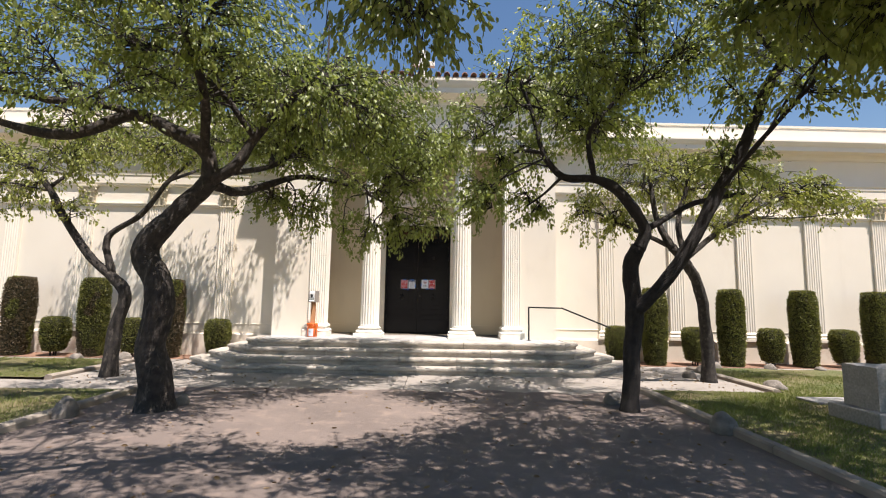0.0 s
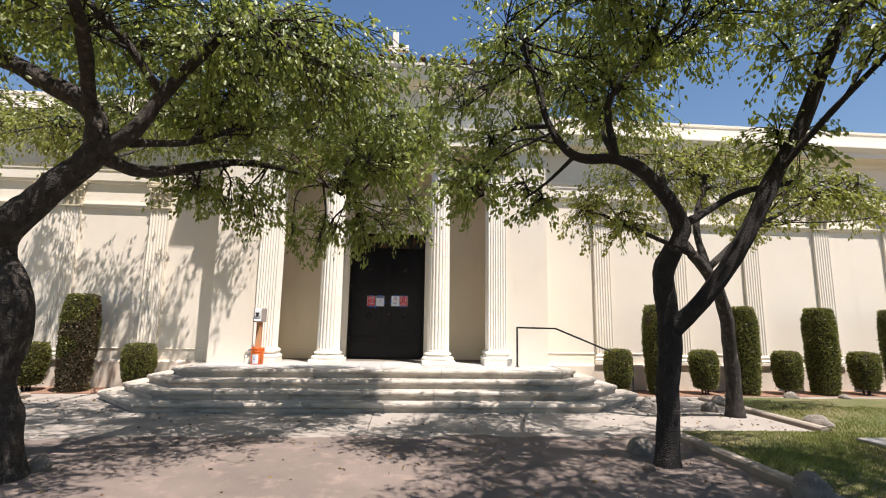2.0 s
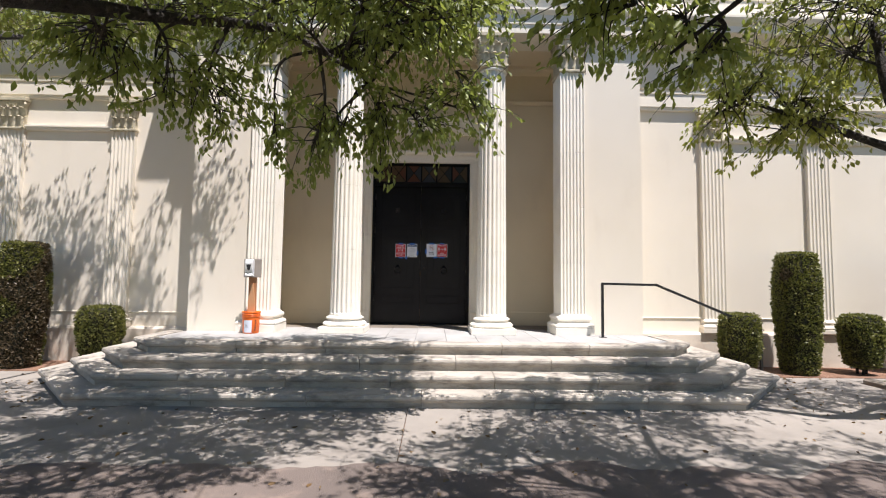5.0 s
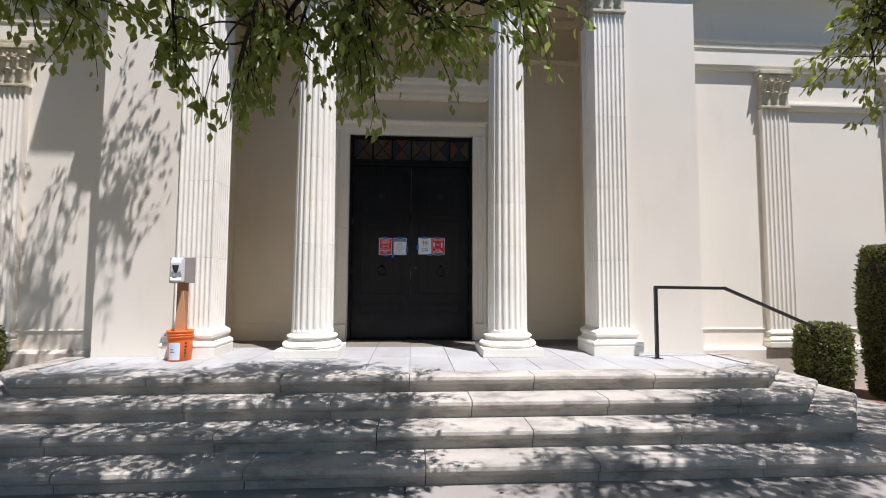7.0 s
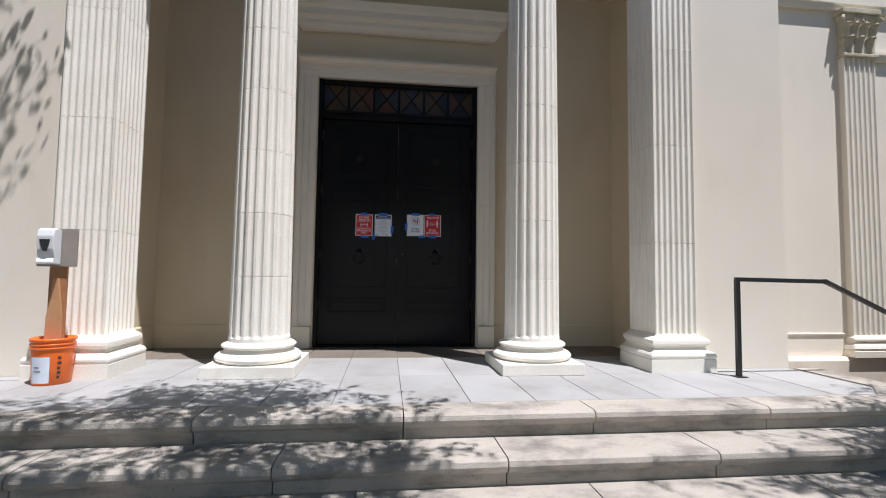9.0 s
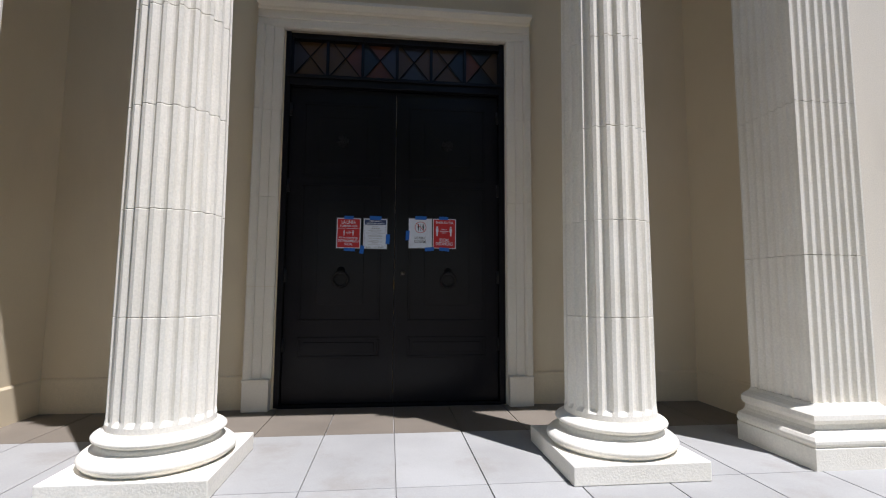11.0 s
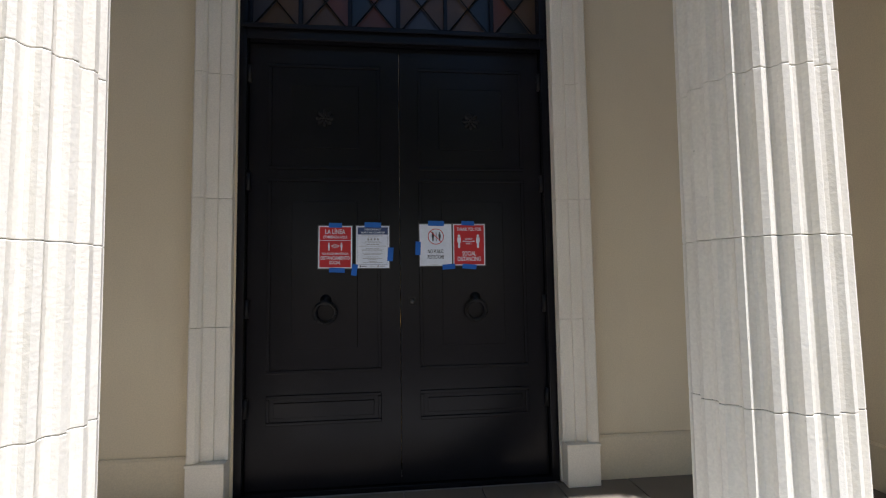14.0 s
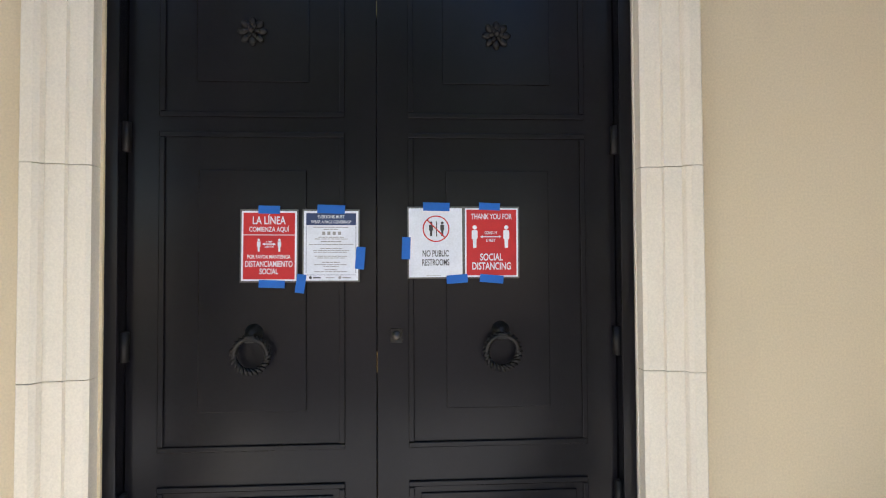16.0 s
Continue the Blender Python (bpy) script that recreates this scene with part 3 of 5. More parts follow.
def capital(parent, x, y, z, half_w, depth_back, h, faces, size=1.0, drop=0.0):
    """A square leafy capital. faces: the sides (as turns in degrees) that carry leaves; half_w: half the shaft's width."""
    bm = bmesh.new()
    prof = [(half_w, 0), (half_w * 0.98, h * 0.35), (half_w * 1.02, h * 0.7), (half_w * 1.14, h * 0.86)]
    rings = [[bm.verts.new((x + sx * r, y + (-r if sy < 0 else depth_back), z + q)) for sx, sy in ((-1, -1), (1, -1), (1, 1), (-1, 1))] for r, q in prof]
    for a, b in zip(rings, rings[1:]):
        for i in range(4):
            bm.faces.new((a[i], a[(i + 1) % 4], b[(i + 1) % 4], b[i]))
    bm.faces.new(rings[0][::-1])
    bm.faces.new(rings[-1])
    w = half_w * 1.24
    add_box(bm, x - w, x + w, y - w, y + depth_back, z + h * 0.87, z + h, 0.012)
    add_box(bm, x - half_w * 1.1, x + half_w * 1.1, y - half_w * 1.1, y + depth_back, z - 0.045, z, 0.01)
    for s in (-1, 1):
        volute(bm, (x + s * half_w * 1.06, y - half_w * 1.08, z + h * 0.73), (s * 0.8, -0.6), half_w * 0.26, half_w * 0.09)
    volute(bm, (x - half_w * 0.28, y - half_w * 1.1, z + h * 0.74), (1, 0), half_w * 0.18, half_w * 0.07)
    volute(bm, (x + half_w * 0.28, y - half_w * 1.1, z + h * 0.74), (-1, 0), half_w * 0.18, half_w * 0.07)
    cap = part("capital", bm, ORNAMENT, parent, "weathered leafy capital with small scrolls")
    key = (round(half_w, 3), round(h, 3))
    if key not in LEAVES:
        LEAVES[key] = (leaf_shape(h * 0.44, half_w * 0.56, half_w * 0.28), leaf_shape(h * 0.36, half_w * 0.5, half_w * 0.3))
    for turn in faces:
        m = Matrix.Translation((x, y, z)) @ pose(0, 0, 0, 0, 0, turn)
        for row in (0, 1):
            for u in ((-0.66, 0.0, 0.66) if row == 0 else (-0.88, -0.3, 0.3, 0.88)):
                mm = m @ Matrix.Translation((u * half_w, -half_w * (0.99 + 0.03 * row), h * (0.01 + 0.36 * row)))
                shape = LEAVES[key][row]
                if isinstance(shape, bmesh.types.BMesh):
                    ob = part("acanthus_leaf", shape, ORNAMENT, cap, smooth=True)
                    ob.matrix_basis = mm
                    LEAVES[key] = (ob.data, LEAVES[key][1]) if row == 0 else (LEAVES[key][0], ob.data)
                else:
                    share("acanthus_leaf", shape, cap, mm)
    return cap


LEAVES = {}


def column(x, y):
    root = thing("column", "white fluted stone column with pitted drums and round base", "column", "portico columns", at=(x, y, PORCH))
    r0, r1 = 0.255, 0.222
    part("plinth", box(-0.37, 0.37, -0.37, 0.37, 0, 0.10, 0.006), TERRACOTTA_WHITE, root)
    torus = [(0.0, 0.10), (0.345, 0.10)] + [(0.33 + 0.035 * math.sin(math.pi * i / 8), 0.10 + 0.075 * i / 8) for i in range(9)] + [(0.315, 0.178), (0.295, 0.184), (0.288, 0.198), (0.292, 0.21)] + [(0.285 + 0.028 * math.sin(math.pi * i / 8), 0.213 + 0.047 * i / 8) for i in range(9)] + [(0.272, 0.263), (0.262, 0.272), (0.0, 0.272)]
    part("base", lathe(torus, 0, 0, 48), TERRACOTTA_WHITE, root, smooth=True)
    z0, z1, n = 0.272, 4.50, 20
    cuts = [z0, 0.83, 1.375, 1.92, 2.465, 3.01, 3.555, 4.1, z1]
    ang = []
    for i in range(n):
        for k in range(6):
            t = k / 5
            ang.append((2 * math.pi * (i + 0.13 + 0.74 * t) / n, math.sin(math.pi * t) ** 0.75))

    def ring(bm, z, shrink, d):
        r = r0 + (r1 - r0) * ((z - z0) / (z1 - z0)) ** 1.4 - shrink
        return [bm.verts.new(((r - d * s) * math.cos(a), (r - d * s) * math.sin(a), z)) for a, s in ang]
    for j, (a, b) in enumerate(zip(cuts, cuts[1:])):
        bm = bmesh.new()
        heights = [(a + 0.001, 0.002, 0.024), (a + 0.004, 0, 0.024), (b - 0.004, 0, 0.024), (b - 0.001, 0.002, 0.024)]
        if j == 0:
            heights = [(a, -0.004, 0.0), (a + 0.03, -0.003, 0.0), (a + 0.055, 0, 0.02)] + heights[2:]
        rs = [ring(bm, *q) for q in heights]
        m = len(ang)
        for p, q in zip(rs, rs[1:]):
            for i in range(m):
                bm.faces.new((p[i], p[(i + 1) % m], q[(i + 1) % m], q[i]))
        bm.faces.new(rs[0][::-1])
        bm.faces.new(rs[-1])
        part("drum", bm, TERRACOTTA_WHITE, root)
    part("neck", lathe([(0, 4.5), (0.235, 4.5), (0.25, 4.52), (0.235, 4.545), (0.225, 4.55), (0.225, 4.6), (0, 4.6)], 0, 0, 32), TERRACOTTA_WHITE, root, smooth=True)
    capital(root, 0, 0, 4.6, 0.225, 0.225, 0.55, (0, 90, 180, 270))
    return root


first_column = column(CX - 1.23, 12.89)
copy_thing(first_column, pose(CX + 1.255, 12.89, PORCH))


def anta(s):
    """The square pier at the end of the portico wall, fluted on its front and inner side."""
    x0 = 2.40 if s > 0 else -2.84
    root = thing("anta", "white fluted square pier with moulded base", "pier", "portico piers", at=(CX + x0, 12.70, PORCH))
    w, d = 0.42, 0.48
    front = [(a, q) for a, q in flute_line(w, 7, 0.020)]
    side = [(q, a) for a, q in flute_line(d, 7, 0.020)]
    pts = front + [(w, d), (0, d)] + side[::-1][1:-1]
    if s < 0:
        pts = [(w - a, b) for a, b in pts][::-1]
    cuts = [0.335, 1.2, 2.15, 3.1, 4.05, 4.5]
    for a, b in zip(cuts, cuts[1:]):
        part("shaft_block", extrude_poly(pts, a + 0.0015, b - 0.0015), TERRACOTTA_WHITE, root)
    prof = [(-0.1, 0.0), (0.11, 0.0), (0.11, 0.115), (0.10, 0.12), (0.112, 0.14), (0.112, 0.155), (0.10, 0.175), (0.065, 0.19), (0.05, 0.205), (0.046, 0.23), (0.06, 0.24), (0.075, 0.258), (0.072, 0.285), (0.055, 0.30), (0.015, 0.318), (0.0, 0.335), (-0.1, 0.335)]
    pth = [(0, d), (0, 0), (w, 0), (w, 0.06)] if s > 0 else [(0, 0.06), (0, 0), (w, 0), (w, d)]
    part("base", sweep(prof, pth), TERRACOTTA_WHITE, root)
    capital(root, w / 2, 0.21, 4.55, 0.21, 0.27, 0.6, (0, 90) if s < 0 else (0, 270))
    return root


anta(1)
anta(-1)


def pilaster():
    root = thing("pilaster", "cream fluted pilaster with weathered leafy capital", "pilaster", "wing pilasters")
    w = 0.42
    pts = [(a - w / 2, q - 0.075) for a, q in flute_line(w, 6, 0.018)] + [(w / 2, 0.02), (-w / 2, 0.02)]
    part("shaft", extrude_poly(pts, 0.86, 4.16), TRIM_PAINT, root)
    prof = [(-0.02, 0.0), (0.06, 0.0), (0.06, 0.07), (0.05, 0.075), (0.06, 0.10), (0.05, 0.13), (0.025, 0.145), (0.02, 0.175), (0.035, 0.195), (0.03, 0.215), (0.0, 0.245), (-0.02, 0.245)]
    prof = [(a, z + 0.62) for a, z in prof]
    part("base", sweep(prof, [(-w / 2, 0.02), (-w / 2, -0.075), (w / 2, -0.075), (w / 2, 0.02)]), TRIM_PAINT, root)
    capital(root, 0, 0.125, 4.2, 0.21, 0.0, 0.54, (0,))
    return root


first_pilaster = None
for s in (1, -1):
    for k in range(7):
        m = pose(CX + s * (5.44 + 2.01 * k), WALL_Y, 0)
        if first_pilaster is None:
            first_pilaster = pilaster()
            first_pilaster.matrix_basis = m
        else:
            copy_thing(first_pilaster, m)
        # string between the capitals
        a = CX + s * (5.44 + 2.01 * k + 0.215)
        b = CX + s * (5.44 + 2.01 * (k + 1) - 0.215)
        prof = [(-0.02, 4.15), (0.03, 4.15), (0.045, 4.17), (0.05, 4.2), (0.065, 4.22), (0.065, 4.25), (-0.02, 4.255)]
        tagged(part("trim_string", sweep(prof, sorted([(a, WALL_Y), (b, WALL_Y)])), TRIM_PAINT), "cream string moulding between capitals", "trim", kind="structure")


# ---- doorway ----
def architrave():
    root = thing("door_frame", "cream moulded stone door surround on block feet", "door frame", kind="structure", at=(CX - 0.01, BACK_Y, PORCH))
    prof = [(-0.0, 0.0), (0.0, 0.10), (0.012, 0.105), (0.012, 0.0)]
    # moulded jambs: across x from the opening outwards, thickness towards the viewer
    steps_x = [(0.985, 0.03), (0.985, 0.045), (1.0, 0.052), (1.06, 0.052), (1.063, 0.064), (1.13, 0.064), (1.135, 0.082), (1.15, 0.094), (1.19, 0.094), (1.20, 0.084), (1.20, -0.02), (0.985, -0.02)]
    for s in (-1, 1):
        cuts = [0.252, 1.0, 1.75, 2.5, 3.248]
        for a, b in zip(cuts, cuts[1:]):
            part("jamb_block", extrude_poly([(s * x, -t) for x, t in steps_x], a + 0.0015, b - 0.0015), TRIM_PAINT, root)
        bm = box(*sorted((s * 0.99, s * 1.197)), -0.102, 0.0, 0.0, 0.235, 0.004)
        add_box(bm, *sorted((s * 0.988, s * 1.202)), -0.108, 0.0, 0.235, 0.252, 0.004)
        part("foot_block", bm, TRIM_PAINT, root)
    lint = [(x - 0.985 + 3.25, t) for x, t in steps_x]
    bm = bmesh.new()
    rings = []
    for s in (-1, 1):
        rings.append([bm.verts.new((s * 1.2, -t, z)) for z, t in lint])
    n = len(lint)
    for i in range(n):
        bm.faces.new((rings[0][i], rings[0][(i + 1) % n], rings[1][(i + 1) % n], rings[1][i]))
    bm.faces.new(rings[0])
    bm.faces.new(rings[1][::-1])
    part("lintel", bm, TRIM_PAINT, root)
    hood = [(-0.02, 3.82), (0.04, 3.82), (0.055, 3.85), (0.09, 3.875), (0.09, 3.92), (0.16, 3.95), (0.16, 4.02), (0.20, 4.05), (0.23, 4.105), (-0.02, 4.12)]
    crown = [(-0.02, 3.40), (0.08, 3.40), (0.095, 3.415), (0.115, 3.435), (0.115, 3.465), (-0.02, 3.475)]
    part("lintel_crown", sweep(crown, [(-1.09, 0.0), (-1.09, -0.03), (1.09, -0.03), (1.09, 0.0)]), TRIM_PAINT, root)
    part("hood_moulding", sweep(hood, [(-1.15, 0.0), (-1.15, -0.03), (1.15, -0.03), (1.15, 0.0)]), TRIM_PAINT, root)
    for s in (-1, 1):
        part("reveal", box(*sorted((s * 0.982, s * 1.05)), 0.002, 0.33, 0.0, 3.25), TRIM_PAINT, root)
    part("reveal", box(-0.98, 0.98, 0.002, 0.33, 3.252, 3.3), TRIM_PAINT, root)
    return root


architrave()
DY = 14.31          # face of the door leaves
door = thing("door_1", "tall closed black double door with raised panels", "door", kind="structure", at=(CX - 0.01, DY, PORCH))
for s in (-1, 1):
    frame_bm = box(*sorted((s * 0.93, s * 0.98)), -0.05, 0.1, 0.0, 3.25, 0.004)
    part("door_post", frame_bm, DOOR_PAINT, door)
bm = box(-0.93, 0.93, -0.06, 0.1, 2.76, 2.86, 0.006)
add_box(bm, -0.95, 0.95, -0.085, 0.0, 2.82, 2.85, 0.004)
part("transom_bar", bm, DOOR_PAINT, door)
part("threshold", box(-0.95, 0.95, -0.035, 0.1, -0.01, 0.02, 0.004), DOOR_PAINT, door)


def ring_knocker(parent, x, z):
    bm = bmesh.new()
    pts = []
    for i in range(25):
        a = 2 * math.pi * i / 24
        pts.append((x + 0.060 * math.sin(a), -0.045 + 0.008 * math.cos(a), z - 0.060 * math.cos(a), 0.0085))
    tube(pts, 8, bm=bm)
    for i in range(26):                          # the rope twist
        a = 2 * math.pi * i / 26
        p = Vector((x + 0.062 * math.sin(a), -0.048, z - 0.062 * math.cos(a)))
        tg = Vector((math.cos(a), 0, math.sin(a)))
        rad = Vector((math.sin(a), 0, -math.cos(a)))
        q = tg * 0.010 + rad * 0.013
        tube([(*(p - q), 0.003), (*p, 0.007), (*(p + q), 0.003)], 5, bm=bm)
    k = part("ring_knocker", bm, IRON, parent, "black iron rope-twist ring", smooth=True)
    bm = lathe([(0, 0), (0.034, 0), (0.036, 0.006), (0.026, 0.016), (0.020, 0.03), (0.012, 0.045), (0, 0.047)], 0, 0, 20)
    bmesh.ops.transform(bm, matrix=Matrix.Translation((x, 0, z + 0.075)) @ pose(0, 0, 0, 90), verts=bm.verts)
    part("boss", bm, IRON, k, smooth=True)
    bm = box(x - 0.02, x + 0.02, -0.06, -0.01, z + 0.045, z + 0.072, 0.006)
    part("clasp", bm, IRON, k)


def rosette(parent, x, z):
    bm = bmesh.new()
    for ringr, n, r, dz in ((0.036, 8, 0.017, 0.012), (0.018, 6, 0.010, 0.02)):
        for i in range(n):
            a = 2 * math.pi * i / n
            m = Matrix.Translation((x + ringr * math.cos(a), -dz, z + ringr * math.sin(a))) @ Matrix.Rotation(-a, 4, "Y") @ Matrix.Diagonal((1.25, 0.55, 0.8, 1))
            bmesh.ops.create_uvsphere(bm, u_segments=8, v_segments=6, radius=r, matrix=m)
    bmesh.ops.create_uvsphere(bm, u_segments=10, v_segments=8, radius=0.012, matrix=Matrix.Translation((x, -0.028, z)))
    part("rosette", bm, IRON, parent, "black iron flower boss", smooth=True)


def raised_panel(parent, x0, x1, z0, z1, inset):
    """A sunk field with a moulding round it and a raised middle."""
    bm = bmesh.new()
    t = 0.022
    for a, b, c, d in ((x0, x1, z1 - t, z1), (x0, x1, z0, z0 + t), (x0, x0 + t, z0 + t, z1 - t), (x1 - t, x1, z0 + t, z1 - t)):
        add_box(bm, a, b, -0.009, 0.004, c, d, 0.004)
    part("panel_moulding", bm, DOOR_PAINT, parent)
    if inset:
        part("panel_field", box(x0 + inset, x1 - inset, -0.007, 0.004, z0 + inset, z1 - inset, 0.004), DOOR_PAINT, parent)


for s in (-1, 1):
    x0, x1 = sorted((s * 0.0012, s * 0.928))
    leaf = part("door_leaf", box(x0, x1, 0.0, 0.06, 0.022, 2.758, 0.003), DOOR_PAINT, door)
    cx = (x0 + x1) / 2 - s * 0.0
    for z0, z1, inset in ((0.395, 0.575, 0.045), (0.70, 1.90, 0.145), (1.955, 2.63, 0.135)):
        raised_panel(leaf, cx - 0.345, cx + 0.345, z0, z1, inset)
    ring_knocker(leaf, cx + 0.008, 1.066)
    rosette(leaf, cx, 2.28)
    for z in (0.45, 1.04, 1.82, 2.5):
        hx = s * 0.925
        bm = lathe([(0, 0), (0.016, 0), (0.016, 0.11), (0, 0.11)], hx, -0.012, 12)
        bmesh.ops.translate(bm, verts=bm.verts, vec=(0, 0, z))
        part("hinge", bm, IRON, leaf, smooth=True)
bm = box(0.052, 0.098, -0.006, 0.004, 1.097, 1.15, 0.002)
lock = part("lock_plate", bm, IRON, door)
bm = lathe([(0, 0), (0.018, 0), (0.016, 0.012), (0, 0.014)], 0, 0, 16)
bmesh.ops.transform(bm, matrix=Matrix.Translation((0.075, -0.008, 1.125)) @ pose(0, 0, 0, 90), verts=bm.verts)
part("lock_cylinder", bm, plain("worn_steel", (0.12, 0.11, 0.10), 0.4, 0.9), lock, smooth=True)
# added chips in the seam imitate light coming through between the leaves
part("gap_light_chip", box(-0.002, 0.003, 0.012, 0.02, 0.98, 1.06), GAP_LIGHT, door)
part("gap_light_chip", box(-0.002, 0.003, 0.012, 0.02, 2.36, 2.42), GAP_LIGHT, door)

# lattice fanlight over the doors
fan = thing("window_transom", "dark lattice transom with amber and violet glass", "transom", kind="structure", at=(CX - 0.01, DY, PORCH))
bays = 6
bw = 1.86 / bays
hues = [0, 0, 1, 2, 0, 3]
for i in range(bays):
    a = -0.93 + bw * i
    b, z0, z1 = a + bw, 2.862, 3.248
    c = ((a + b) / 2, (z0 + z1) / 2)
    corners = [(a, z0), (b, z0), (b, z1), (a, z1)]
    for k in range(4):
        p, q = corners[k], corners[(k + 1) % 4]
        bm = bmesh.new()
        vs = [bm.verts.new((x, 0.03, z)) for x, z in (p, q, c)]
        bk = [bm.verts.new((x, 0.036, z)) for x, z in (p, q, c)]
        bm.faces.new(vs)
        bm.faces.new(bk[::-1])
        for j in range(3):
            bm.faces.new((vs[j], bk[j], bk[(j + 1) % 3], vs[(j + 1) % 3]))
        part("pane", bm, GLASS_COLOURS[hues[i] if k % 2 == 0 else hues[(i + k) % 6]], fan)
    part("muntin", box(a - 0.012, a + 0.012, -0.01, 0.028, z0, z1, 0.002), DOOR_PAINT, fan)
    for p, q in (((a, z0), (b, z1)), ((a, z1), (b, z0))):
        part("lattice_bar", tube([(p[0], 0.012, p[1], 0.0055), (q[0], 0.012, q[1], 0.0055)], 4), LATTICE, fan)
part("top_rail", box(-0.93, 0.93, -0.03, 0.05, 3.2, 3.25, 0.004), DOOR_PAINT, fan)


# ---- trees ----
def leaf_cloud(name, centres, ways, sizes, rng, material, parent, fold=0.25, wide=0.52):
    """Many small folded leaves as one mesh. centres: stalk ends; ways: unit vectors along the leaves."""
    n = len(centres)
    r = rng.normal(size=(n, 3))
    side = np.cross(ways, r)
    side /= np.linalg.norm(side, axis=1)[:, None] + 1e-9
    up = np.cross(side, ways)
    l = sizes[:, None]
    v = np.empty((n, 6, 3))
    v[:, 0] = centres
    v[:, 1] = centres + ways * l * 0.38 + side * l * wide * 0.5 + up * l * fold * 0.3
    v[:, 2] = centres + ways * l * 0.38 - side * l * wide * 0.5 + up * l * fold * 0.3
    v[:, 3] = centres + ways * l * 0.72 + side * l * wide * 0.36 + up * l * fold * 0.12
    v[:, 4] = centres + ways * l * 0.72 - side * l * wide * 0.36 + up * l * fold * 0.12
    v[:, 5] = centres + ways * l - up * l * 0.08
    quad = np.array([[0, 1, 3, 5], [0, 5, 4, 2]])
    f = (np.arange(n)[:, None, None] * 6 + quad[None]).reshape(-1, 4)
    me = bpy.data.meshes.new(name)
    me.vertices.add(n * 6)
    me.vertices.foreach_set("co", v.reshape(-1))
    me.loops.add(f.size)
    me.loops.foreach_set("vertex_index", f.reshape(-1))
    me.polygons.add(len(f))
    me.polygons.foreach_set("loop_start", np.arange(0, f.size, 4))
    me.update(calc_edges=True)
    me.materials.append(material)
    ob = new(name, me)
    ob.parent = parent
    ob["kind"] = "stuff"
    return ob


def twig_mesh(name, paths, material, parent):
    """Thin three-sided twigs along paths of points (n, k, 3)."""
    n, k, _ = paths.shape
    d = np.gradient(paths, axis=1)
    d /= np.linalg.norm(d, axis=2)[..., None] + 1e-9
    u = np.cross(d, np.array([0.31, 0.2, 0.93]))
    u /= np.linalg.norm(u, axis=2)[..., None] + 1e-9
    w = np.cross(d, u)
    rad = np.linspace(0.009, 0.0018, k)[None, :, None]
    v = np.stack([paths + rad * (u * math.cos(a) + w * math.sin(a)) for a in (0, 2.094, 4.189)], axis=2)
    idx = np.arange(n * k * 3).reshape(n, k, 3)
    f = np.stack([np.stack([idx[:, :-1, j], idx[:, :-1, (j + 1) % 3], idx[:, 1:, (j + 1) % 3], idx[:, 1:, j]], axis=-1) for j in range(3)]).reshape(-1, 4)
    me = bpy.data.meshes.new(name)
    me.from_pydata(v.reshape(-1, 3), [], f.tolist())
    me.materials.append(material)
    ob = new(name, me)
    ob.parent = parent
    ob["kind"] = "stuff"
    return ob


